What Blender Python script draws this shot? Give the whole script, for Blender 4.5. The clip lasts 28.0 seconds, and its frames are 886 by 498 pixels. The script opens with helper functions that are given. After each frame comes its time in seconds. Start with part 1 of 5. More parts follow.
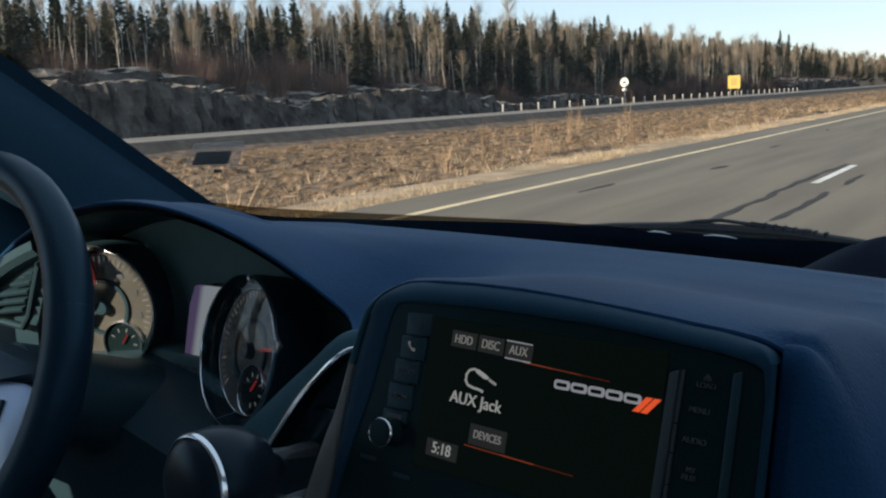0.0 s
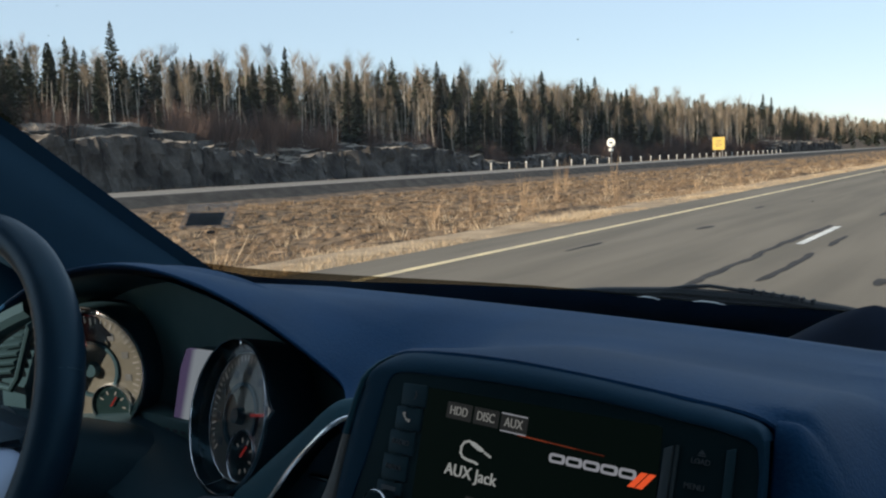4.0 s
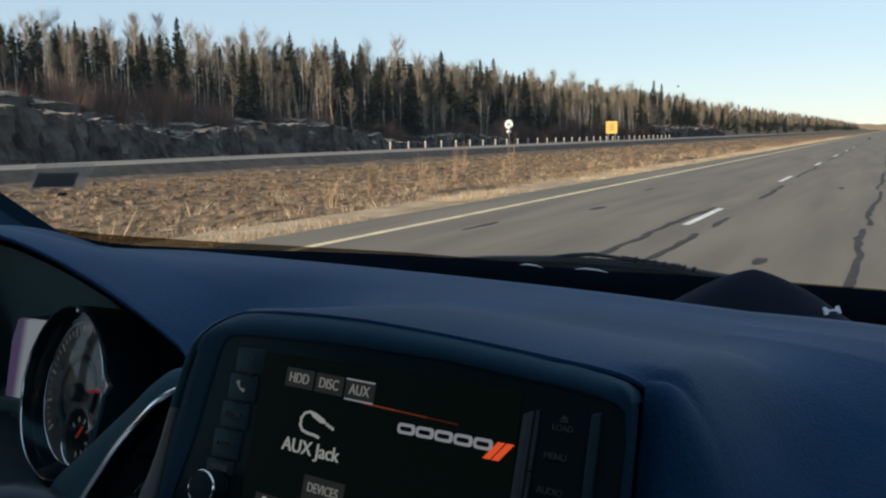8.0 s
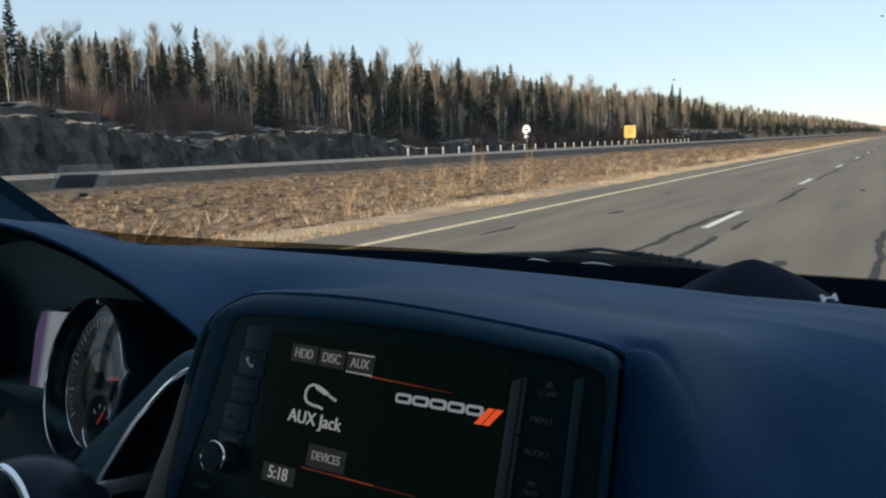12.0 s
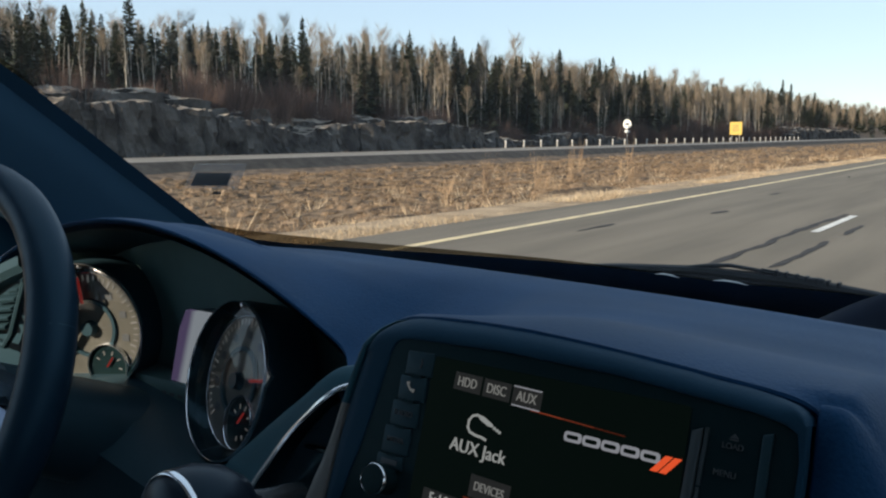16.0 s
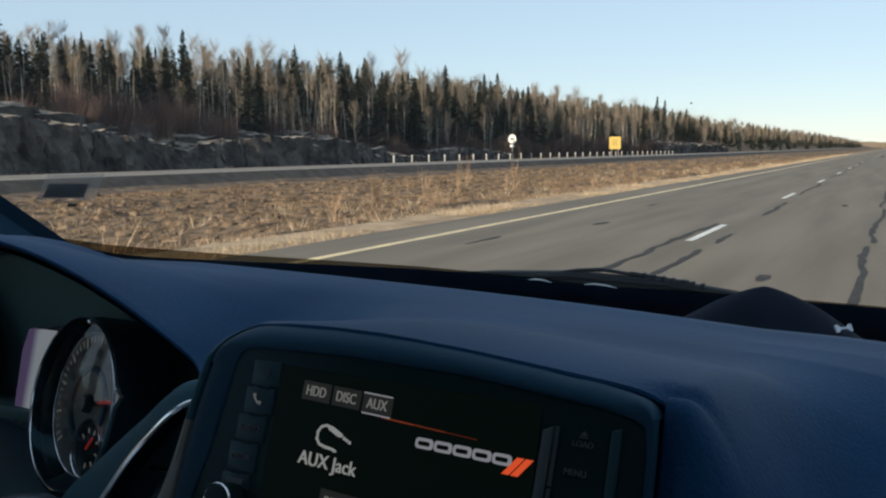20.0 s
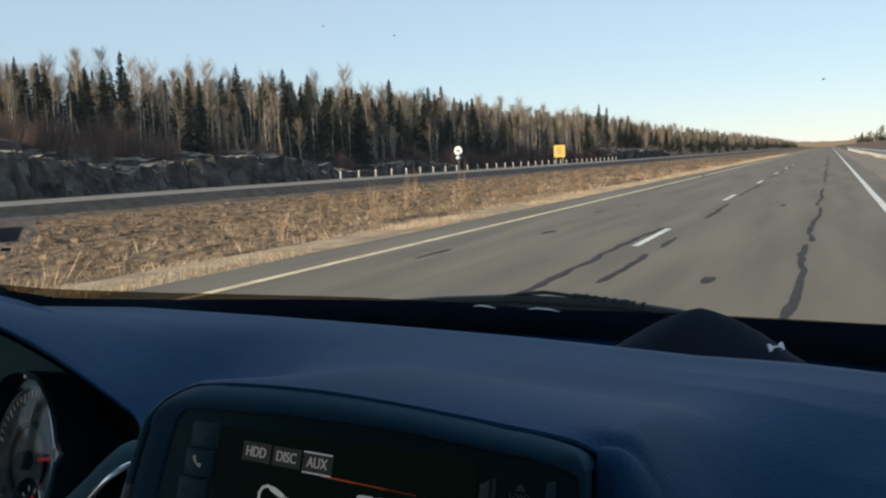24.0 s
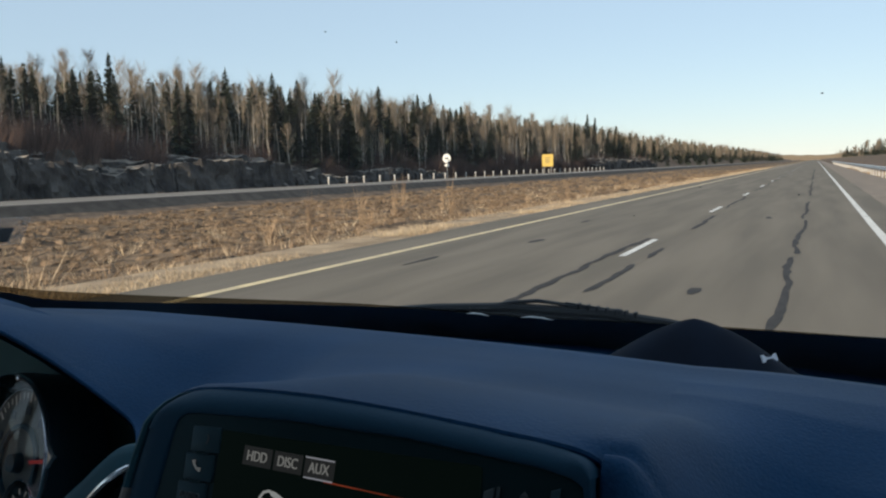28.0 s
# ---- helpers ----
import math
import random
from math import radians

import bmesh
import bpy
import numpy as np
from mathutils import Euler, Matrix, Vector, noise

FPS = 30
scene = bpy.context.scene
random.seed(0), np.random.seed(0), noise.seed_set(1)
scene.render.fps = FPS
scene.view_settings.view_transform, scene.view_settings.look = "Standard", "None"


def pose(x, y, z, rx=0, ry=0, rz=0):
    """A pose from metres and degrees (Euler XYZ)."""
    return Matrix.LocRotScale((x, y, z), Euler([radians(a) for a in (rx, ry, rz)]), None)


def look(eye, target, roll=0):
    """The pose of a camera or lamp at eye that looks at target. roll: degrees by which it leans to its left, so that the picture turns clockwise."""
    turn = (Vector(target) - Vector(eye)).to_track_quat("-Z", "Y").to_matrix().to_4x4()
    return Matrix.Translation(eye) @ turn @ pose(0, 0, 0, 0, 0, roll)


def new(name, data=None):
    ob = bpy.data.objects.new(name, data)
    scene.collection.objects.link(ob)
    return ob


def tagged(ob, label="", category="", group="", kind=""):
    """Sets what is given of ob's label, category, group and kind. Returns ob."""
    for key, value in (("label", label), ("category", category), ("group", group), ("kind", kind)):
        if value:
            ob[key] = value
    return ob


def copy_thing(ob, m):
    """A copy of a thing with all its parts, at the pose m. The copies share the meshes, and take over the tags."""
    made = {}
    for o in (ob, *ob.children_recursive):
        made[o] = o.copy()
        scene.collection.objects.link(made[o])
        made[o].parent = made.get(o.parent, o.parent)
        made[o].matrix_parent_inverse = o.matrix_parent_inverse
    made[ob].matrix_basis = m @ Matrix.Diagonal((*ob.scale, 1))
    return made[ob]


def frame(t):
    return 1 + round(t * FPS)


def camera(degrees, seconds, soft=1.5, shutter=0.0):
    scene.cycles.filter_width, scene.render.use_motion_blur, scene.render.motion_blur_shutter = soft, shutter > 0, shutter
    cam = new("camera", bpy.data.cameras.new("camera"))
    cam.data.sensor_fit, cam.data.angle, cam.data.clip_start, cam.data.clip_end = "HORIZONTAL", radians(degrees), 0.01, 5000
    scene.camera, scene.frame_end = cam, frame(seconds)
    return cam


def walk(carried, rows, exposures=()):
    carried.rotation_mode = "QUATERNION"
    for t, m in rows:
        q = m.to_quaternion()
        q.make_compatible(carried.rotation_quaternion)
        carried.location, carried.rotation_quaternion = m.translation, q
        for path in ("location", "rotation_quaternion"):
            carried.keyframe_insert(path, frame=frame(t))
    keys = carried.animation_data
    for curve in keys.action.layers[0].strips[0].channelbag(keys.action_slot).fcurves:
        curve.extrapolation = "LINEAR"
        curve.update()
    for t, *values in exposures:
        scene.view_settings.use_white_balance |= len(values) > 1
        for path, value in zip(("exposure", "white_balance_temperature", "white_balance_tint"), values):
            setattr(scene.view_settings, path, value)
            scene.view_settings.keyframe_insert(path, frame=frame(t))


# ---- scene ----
cam = camera(55.60, 28.0, soft=2.2)

# seconds, eye, yaw to the left of the road, pitch, roll
PATH = [
    (0, 0.0248, -0.0089, 1.4107, 36.046, -9.889, -2.749),
    (0.5, 0.0298, -0.0128, 1.4131, 35.252, -9.797, -2.324),
    (1, 0.0306, -0.0171, 1.4179, 34.977, -8.802, -2.053),
    (1.5, 0.0272, -0.0151, 1.4160, 34.989, -8.490, -1.862),
    (2, 0.0265, -0.0173, 1.4051, 35.216, -8.285, -2.017),
    (2.5, 0.0286, -0.0194, 1.4030, 35.114, -7.993, -2.225),
    (4.5, 0.0224, -0.0148, 1.4237, 35.257, -5.711, -2.266),
    (5, 0.0208, -0.0113, 1.4143, 35.462, -5.686, -2.511),
    (5.5, 0.0364, 0.0016, 1.4052, 32.305, -5.944, -2.095),
    (6, 0.0342, 0.0222, 1.3892, 29.022, -6.749, -2.179),
    (6.5, 0.0322, 0.0488, 1.3975, 27.896, -7.583, -1.645),
    (7, 0.0275, 0.0509, 1.4000, 27.951, -7.555, -1.577),
    (7.5, 0.0167, 0.0482, 1.3917, 27.974, -7.843, -1.161),
    (8, 0.0171, 0.0446, 1.3959, 28.141, -7.632, -0.958),
    (8.5, 0.0050, 0.0537, 1.3907, 28.868, -7.769, -0.964),
    (9, 0.0134, 0.0512, 1.3925, 29.313, -7.381, -0.910),
    (9.5, 0.0226, 0.0475, 1.3962, 29.236, -7.201, -0.952),
    (10, 0.0106, 0.0468, 1.3956, 29.349, -6.809, -0.829),
    (10.5, 0.0032, 0.0488, 1.3915, 29.150, -6.476, -0.981),
    (11, 0.0155, 0.0601, 1.3909, 29.046, -6.396, -1.321),
    (11.5, 0.0335, 0.0626, 1.3961, 28.711, -6.354, -1.126),
    (12, 0.0390, 0.0281, 1.3862, 29.405, -7.204, -1.506),
    (12.5, 0.0366, -0.0050, 1.4058, 34.131, -6.486, -2.436),
    (13, 0.0522, -0.0312, 1.4144, 37.301, -6.382, -2.348),
    (13.5, 0.0640, -0.0436, 1.4156, 39.729, -6.589, -2.015),
    (15.5, 0.0055, 0.0064, 1.4032, 40.032, -7.316, -0.760),
    (16, 0.0029, 0.0130, 1.4067, 35.834, -7.661, -0.246),
    (16.5, -0.0058, 0.0253, 1.4099, 32.455, -7.729, 0.056),
    (17, -0.0195, 0.0284, 1.4061, 31.287, -7.854, 0.307),
    (17.5, -0.0180, 0.0258, 1.4088, 30.621, -7.602, 0.664),
    (18, -0.0167, 0.0257, 1.4150, 29.901, -7.243, 1.159),
    (18.5, -0.0089, 0.0230, 1.4165, 29.387, -6.689, 1.243),
    (19, -0.0024, 0.0240, 1.4141, 29.004, -6.310, 0.954),
    (19.5, -0.0004, 0.0275, 1.4015, 28.941, -6.343, 0.474),
    (20, 0.0105, 0.0404, 1.3964, 28.301, -6.691, -0.460),
    (20.5, 0.0111, 0.0466, 1.3931, 27.827, -6.978, -1.374),
    (21, 0.0082, 0.0521, 1.3995, 26.712, -7.288, -1.980),
    (21.5, 0.0012, 0.0586, 1.4096, 25.447, -7.640, -2.355),
    (23.5, 0.0087, 0.0474, 1.4155, 25.240, -7.315, -2.731),
    (24, 0.0204, 0.0413, 1.4170, 24.882, -5.899, -2.445),
    (24.5, 0.0205, 0.0442, 1.4147, 24.922, -4.899, -2.527),
    (25, 0.0227, 0.0412, 1.4151, 24.323, -4.799, -2.373),
    (25.5, 0.0261, 0.0410, 1.4134, 23.779, -4.851, -1.801),
    (26, 0.0183, 0.0374, 1.4156, 23.649, -4.735, -1.851),
    (26.5, 0.0171, 0.0372, 1.4128, 23.778, -4.938, -1.989),
    (27, 0.0197, 0.0395, 1.4138, 23.796, -5.291, -1.829),
    (27.5, 0.0206, 0.0370, 1.4155, 23.816, -5.428, -1.653),
    (28, 0.0128, 0.0371, 1.4171, 23.981, -5.429, -1.514),
]


def aim(x, y, z, yaw, pitch, roll):
    a, b = radians(yaw), radians(pitch)
    ahead = Vector((-math.sin(a) * math.cos(b), math.cos(a) * math.cos(b), math.sin(b)))
    return look((x, y, z), Vector((x, y, z)) + ahead, roll)


walk(cam, [(row[0], aim(*row[1:])) for row in PATH], [(0.0, 0.66), (2.5, 0.64), (5.0, 0.59), (6.5, 0.51), (11.0, 0.49), (12.0, 0.60), (13.2, 0.86), (15.5, 0.78), (17.0, 0.58), (19.0, 0.51), (28.0, 0.46)])

# ---- world, sun ----
SUN_FROM = Vector((-0.28, -0.88, 0.38)).normalized()
world = bpy.data.worlds.new("world")
scene.world = world
world.use_nodes = True
wn, wl = world.node_tree.nodes, world.node_tree.links
sky = wn.new("ShaderNodeTexSky")
sky.sky_type = "NISHITA"
sky.sun_disc = False
sky.sun_elevation = math.asin(SUN_FROM.z)
sky.sun_rotation = math.atan2(SUN_FROM.x, SUN_FROM.y) % (2 * math.pi)
sky.air_density, sky.dust_density, sky.ozone_density = 1.0, 0.0, 1.5
haze = wn.new("ShaderNodeMix")  # thin even haze over the whole sky
haze.data_type = "RGBA"
haze.inputs["Factor"].default_value = 0.60
haze.inputs["B"].default_value = (4.9, 6.3, 7.6, 1)
wl.new(sky.outputs[0], haze.inputs["A"])
wl.new(haze.outputs["Result"], wn["Background"].inputs[0])
wn["Background"].inputs[1].default_value = 0.088
sun_data = bpy.data.lights.new("sun", "SUN")
sun_data.energy, sun_data.angle, sun_data.color = 4.0, radians(0.55), (1.0, 0.85, 0.66)
sun = new("sun", sun_data)
sun.matrix_world = look(SUN_FROM * 50, (0, 0, 0))


# ---- materials ----
def mat(name, color, rough=0.6, metal=0.0, vary=0.25, scale=6.0, bump=0.0, bump_scale=60.0, second=None, spec=0.5, coat=0.0, random_tint=0.0, stretch=(1, 1, 1)):
    """A surface with two scales of colour variation, roughness variation and fine relief."""
    m = bpy.data.materials.new(name)
    m.use_nodes = True
    n, l = m.node_tree.nodes, m.node_tree.links
    b = n["Principled BSDF"]
    b.inputs["Roughness"].default_value = rough
    b.inputs["Metallic"].default_value = metal
    b.inputs["Specular IOR Level"].default_value = spec
    b.inputs["Coat Weight"].default_value = coat
    geo = n.new("ShaderNodeNewGeometry")
    big, fine = n.new("ShaderNodeTexNoise"), n.new("ShaderNodeTexNoise")
    big.inputs["Scale"].default_value, big.inputs["Detail"].default_value = scale, 5.0
    fine.inputs["Scale"].default_value, fine.inputs["Detail"].default_value = bump_scale, 3.0
    scaled = n.new("ShaderNodeVectorMath")
    scaled.operation = "MULTIPLY"
    scaled.inputs[1].default_value = stretch
    l.new(geo.outputs["Position"], scaled.inputs[0])
    l.new(scaled.outputs[0], big.inputs["Vector"])
    l.new(geo.outputs["Position"], fine.inputs["Vector"])
    ramp = n.new("ShaderNodeValToRGB")
    other = second or tuple(c * (1 - vary) for c in color)
    ramp.color_ramp.elements[0].position, ramp.color_ramp.elements[1].position = 0.36, 0.64
    ramp.color_ramp.elements[0].color, ramp.color_ramp.elements[1].color = (*other, 1), (*color, 1)
    l.new(big.outputs["Fac"], ramp.inputs["Fac"])
    mix = n.new("ShaderNodeMix")
    mix.data_type, mix.blend_type = "RGBA", "MULTIPLY"
    mix.inputs["Factor"].default_value = min(1.0, vary * 1.6)
    l.new(ramp.outputs["Color"], mix.inputs["A"])
    l.new(fine.outputs["Color"], mix.inputs["B"])
    hsv = n.new("ShaderNodeHueSaturation")
    hsv.inputs["Value"].default_value = 1.0 + vary * 0.7
    l.new(mix.outputs["Result"], hsv.inputs["Color"])
    grey = n.new("ShaderNodeRGBToBW")
    l.new(fine.outputs["Color"], grey.inputs["Color"])
    l.new(grey.outputs["Val"], mix.inputs["B"])
    if random_tint:
        info = n.new("ShaderNodeObjectInfo")
        rng = n.new("ShaderNodeMapRange")
        rng.inputs["To Min"].default_value, rng.inputs["To Max"].default_value = 1 + vary * 0.7 - random_tint, 1 + vary * 0.7 + random_tint
        l.new(info.outputs["Random"], rng.inputs["Value"])
        l.new(rng.outputs["Result"], hsv.inputs["Value"])
    l.new(hsv.outputs["Color"], b.inputs["Base Color"])
    if bump:
        bp = n.new("ShaderNodeBump")
        bp.inputs["Strength"].default_value = bump
        bp.inputs["Distance"].default_value = 0.3 / bump_scale
        l.new(fine.outputs["Fac"], bp.inputs["Height"])
        l.new(bp.outputs["Normal"], b.inputs["Normal"])
    return m


def island_tint(m, amount):
    """Each loose piece of a joined mesh gets its own lightness."""
    n, l = m.node_tree.nodes, m.node_tree.links
    geo = n.new("ShaderNodeNewGeometry")
    rng = n.new("ShaderNodeMapRange")
    rng.inputs["To Min"].default_value, rng.inputs["To Max"].default_value = 1 - amount, 1 + amount
    l.new(geo.outputs["Random Per Island"], rng.inputs["Value"])
    for h in n:
        if h.bl_idname == "ShaderNodeHueSaturation":
            l.new(rng.outputs["Result"], h.inputs["Value"])
    return m


def glow(name, color, strength):
    m = bpy.data.materials.new(name)
    m.use_nodes = True
    b = m.node_tree.nodes["Principled BSDF"]
    b.inputs["Base Color"].default_value = (*[0.08 * c for c in color], 1)
    b.inputs["Emission Color"].default_value = (*color, 1)
    b.inputs["Emission Strength"].default_value = strength
    b.inputs["Roughness"].default_value = 0.3
    b.inputs["Specular IOR Level"].default_value = 0.12
    return m


def pane(name, tint=(1, 1, 1), gloss_share=0.04, fresnel=0.0, cloudy=False, veil=0.0):
    """Thin clear glass: it lets light straight through and mirrors a little."""
    m = bpy.data.materials.new(name)
    m.use_nodes = True
    n, l = m.node_tree.nodes, m.node_tree.links
    n.remove(n["Principled BSDF"])
    clear, gloss, mix = n.new("ShaderNodeBsdfTransparent"), n.new("ShaderNodeBsdfTranslucent" if cloudy else "ShaderNodeBsdfGlossy"), n.new("ShaderNodeMixShader")
    clear.inputs[0].default_value = (*tint, 1)
    if not cloudy:
        gloss.inputs["Roughness"].default_value = 0.02
    mix.inputs[0].default_value = gloss_share
    if fresnel:
        share = n.new("ShaderNodeFresnel")
        share.inputs["IOR"].default_value = fresnel
        l.new(share.outputs[0], mix.inputs[0])
    l.new(clear.outputs[0], mix.inputs[1])
    l.new(gloss.outputs[0], mix.inputs[2])
    if veil:  # a thin even film, lit by the sky outside, added to imitate haze
        film, over = n.new("ShaderNodeBsdfTranslucent"), n.new("ShaderNodeMixShader")
        film.inputs[0].default_value = (0.8, 0.8, 0.8, 1)
        over.inputs[0].default_value = veil
        l.new(mix.outputs[0], over.inputs[1])
        l.new(film.outputs[0], over.inputs[2])
        l.new(over.outputs[0], n["Material Output"].inputs[0])
    else:
        l.new(mix.outputs[0], n["Material Output"].inputs[0])
    return m


M_ASPHALT = mat("asphalt", (0.186, 0.162, 0.126), 0.9, vary=0.27, scale=1.5, bump=0.6, bump_scale=70, spec=0.2, stretch=(1, 0.08, 1))
M_ASPHALT_OLD = mat("asphalt_far", (0.20, 0.182, 0.155), 0.85, vary=0.2, scale=0.3, bump=0.4, bump_scale=60)
M_TAR = mat("tar", (0.052, 0.048, 0.045), 0.85, spec=0.15, vary=0.3, scale=5, bump=0.3, bump_scale=40)
M_YELLOW = mat("yellow_paint", (0.74, 0.60, 0.34), 0.7, vary=0.25, scale=2.5, second=(0.52, 0.43, 0.27), bump=0.2)
M_WHITE = mat("white_paint", (0.72, 0.71, 0.66), 0.7, vary=0.25, scale=3, bump=0.2)
M_GRAVEL = mat("gravel", (0.27, 0.215, 0.16), 0.95, vary=0.4, scale=1.2, bump=0.9, bump_scale=45, second=(0.17, 0.135, 0.105))
M_GROUND = mat("dry_ground", (0.20, 0.15, 0.108), 0.95, vary=0.4, scale=1.4, bump=0.9, bump_scale=7, second=(0.085, 0.064, 0.048), spec=0.1)
M_THATCH = mat("matted_grass", (0.27, 0.19, 0.118), 0.95, vary=0.4, scale=2.1, bump=1.0, bump_scale=7, second=(0.060, 0.043, 0.030), spec=0.1, stretch=(1, 0.6, 1))
M_CUSHION = island_tint(mat("grass_cushion", (0.36, 0.262, 0.175), 0.95, vary=0.4, scale=5, bump=1.0, bump_scale=14, second=(0.17, 0.122, 0.08), spec=0.1), 0.30)
M_STRAW = mat("straw_verge", (0.46, 0.35, 0.23), 0.95, vary=0.35, scale=1.4, bump=0.9, bump_scale=30, second=(0.27, 0.20, 0.13), spec=0.1)
M_BANK = mat("dark_gravel", (0.085, 0.077, 0.068), 0.95, vary=0.4, scale=1.2, bump=0.8, bump_scale=30, spec=0.1)
M_GRASS = island_tint(mat("dry_grass", (0.47, 0.335, 0.205), 0.85, vary=0.3, scale=1.1, second=(0.22, 0.15, 0.095), spec=0.15, stretch=(0.6, 1, 1)), 0.4)
M_ROCK = mat("rock", (0.135, 0.124, 0.112), 0.9, vary=0.45, scale=0.45, bump=1.0, bump_scale=3.5, second=(0.050, 0.045, 0.042), spec=0.15, random_tint=0.18)
M_GRASS_PALE = island_tint(mat("pale_grass", (0.68, 0.54, 0.36), 0.85, vary=0.25, scale=0.6, second=(0.46, 0.35, 0.23), spec=0.15), 0.3)
# lighter copy of the rock colour, standing in for sun on its tops
M_ROCK_SUNLIT = mat("rock_sunlit_top", (0.36, 0.31, 0.25), 0.9, vary=0.45, scale=0.8, bump=0.9, bump_scale=8, second=(0.17, 0.145, 0.12))
M_NEEDLE = island_tint(mat("needles", (0.118, 0.130, 0.066), 0.8, vary=0.4, scale=0.5, second=(0.056, 0.070, 0.038)), 0.45)
M_TWIG = island_tint(mat("bare_twigs", (0.31, 0.25, 0.175), 0.85, vary=0.3, scale=0.3, second=(0.20, 0.155, 0.11)), 0.4)
M_SHRUB = island_tint(mat("red_twigs", (0.185, 0.115, 0.085), 0.85, vary=0.35, scale=0.4, second=(0.12, 0.078, 0.062)), 0.4)
M_BIRCH = mat("birch_bark", (0.54, 0.49, 0.40), 0.8, vary=0.35, scale=1.6, second=(0.28, 0.245, 0.19))
M_BARK = mat("bark", (0.10, 0.075, 0.055), 0.9, vary=0.4, scale=3)
M_WOOD = mat("weathered_wood", (0.55, 0.52, 0.47), 0.85, vary=0.3, scale=3, bump=0.3)
M_STEEL = mat("galvanised_steel", (0.55, 0.55, 0.54), 0.45, metal=0.8, vary=0.2, scale=4)
M_SIGN_Y = mat("yellow_sign", (0.66, 0.46, 0.09), 0.5, vary=0.15, scale=3)
M_SIGN_W = mat("white_sign", (0.80, 0.80, 0.76), 0.5, vary=0.1, scale=3)
M_DASH = mat("dash_plastic", (0.0115, 0.054, 0.132), 0.55, vary=0.26, scale=7, bump=0.7, bump_scale=480, spec=0.11)
M_DASH_LOW = mat("dash_lower", (0.026, 0.080, 0.106), 0.6, vary=0.12, scale=9, bump=0.3, bump_scale=520, spec=0.14)
M_BLACK = mat("black_plastic", (0.023, 0.050, 0.066), 0.45, vary=0.15, scale=12, bump=0.15, bump_scale=400)
M_GLOSS = mat("gloss_black", (0.007, 0.020, 0.026), 0.14, vary=0.1, scale=10, spec=0.3)
M_LEATHER = mat("wheel_leather", (0.009, 0.026, 0.046), 0.42, vary=0.2, scale=20, bump=0.3, bump_scale=700, spec=0.3)
M_CHROME = mat("chrome", (0.85, 0.86, 0.88), 0.08, metal=1.0, vary=0.04, scale=8)
M_RIM = mat("dial_rim", (0.90, 0.93, 0.97), 0.16, metal=0.9, vary=0.06, scale=12)
M_BRIGHT = mat("bright_chrome", (0.92, 0.95, 0.98), 0.16, metal=0.8, vary=0.05, scale=10)
M_SILVER = mat("satin_silver", (0.30, 0.37, 0.50), 0.38, metal=0.5, vary=0.08, scale=12)
M_TRIM = mat("pillar_trim", (0.020, 0.050, 0.082), 0.8, vary=0.1, scale=10, bump=0.3, bump_scale=600, spec=0.2)
M_GREY = mat("grey_trim", (0.26, 0.26, 0.255), 0.7, vary=0.12, scale=10, bump=0.3, bump_scale=500)
M_CLOTH = mat("cap_cloth", (0.006, 0.012, 0.025), 0.9, vary=0.25, scale=30, bump=0.5, bump_scale=900, spec=0.2)
M_PAINTED = mat("van_paint", (0.30, 0.30, 0.31), 0.35, vary=0.05, scale=4, coat=0.6)
M_DIAL = mat("dial_face", (0.115, 0.115, 0.10), 0.4, vary=0.2, scale=20)
M_RED = glow("needle_red", (0.75, 0.07, 0.06), 0.09)
M_PANEL = mat("cluster_panel", (0.085, 0.150, 0.146), 0.5, vary=0.1, scale=15)
M_LCD = glow("grey_display", (0.36, 0.39, 0.42), 0.30)
lcd_nodes, lcd_links = M_LCD.node_tree.nodes, M_LCD.node_tree.links
lcd_place, lcd_axes, lcd_sum, lcd_ramp = lcd_nodes.new("ShaderNodeNewGeometry"), lcd_nodes.new("ShaderNodeSeparateXYZ"), lcd_nodes.new("ShaderNodeMath"), lcd_nodes.new("ShaderNodeValToRGB")
lcd_links.new(lcd_place.outputs["Position"], lcd_axes.inputs[0])
lcd_sum.operation = "MULTIPLY_ADD"  # across the display, leaning with its height
lcd_sum.inputs[1].default_value = -0.36
lcd_links.new(lcd_axes.outputs["Z"], lcd_sum.inputs[0])
lcd_links.new(lcd_axes.outputs["X"], lcd_sum.inputs[2])
lcd_span = lcd_nodes.new("ShaderNodeMapRange")
lcd_span.inputs["From Min"].default_value, lcd_span.inputs["From Max"].default_value = -1.132, -1.096
lcd_links.new(lcd_sum.outputs[0], lcd_span.inputs["Value"])
lcd_links.new(lcd_span.outputs["Result"], lcd_ramp.inputs["Fac"])
lcd_ramp.color_ramp.elements[0].color, lcd_ramp.color_ramp.elements[1].color = (0.11, 0.08, 0.17, 1), (0.36, 0.40, 0.44, 1)
lcd_ramp.color_ramp.elements[0].position, lcd_ramp.color_ramp.elements[1].position = 0.22, 0.46
lcd_links.new(lcd_ramp.outputs["Color"], lcd_nodes["Principled BSDF"].inputs["Emission Color"])
M_BUTTON = mat("grey_button", (0.013, 0.029, 0.036), 0.5, vary=0.1, scale=30)
M_SCREEN = glow("dark_display", (0.005, 0.011, 0.009), 0.2)
M_SCREEN.node_tree.nodes["Principled BSDF"].inputs["Specular IOR Level"].default_value = 0.03
M_TAB = glow("display_tab", (0.045, 0.047, 0.046), 0.2)
M_BEZEL = mat("bezel_plastic", (0.012, 0.041, 0.072), 0.6, vary=0.12, scale=9, bump=0.3, bump_scale=520, spec=0.12)
M_VANE = mat("vent_grey", (0.015, 0.034, 0.042), 0.6, vary=0.1, scale=12, bump=0.2, bump_scale=500)
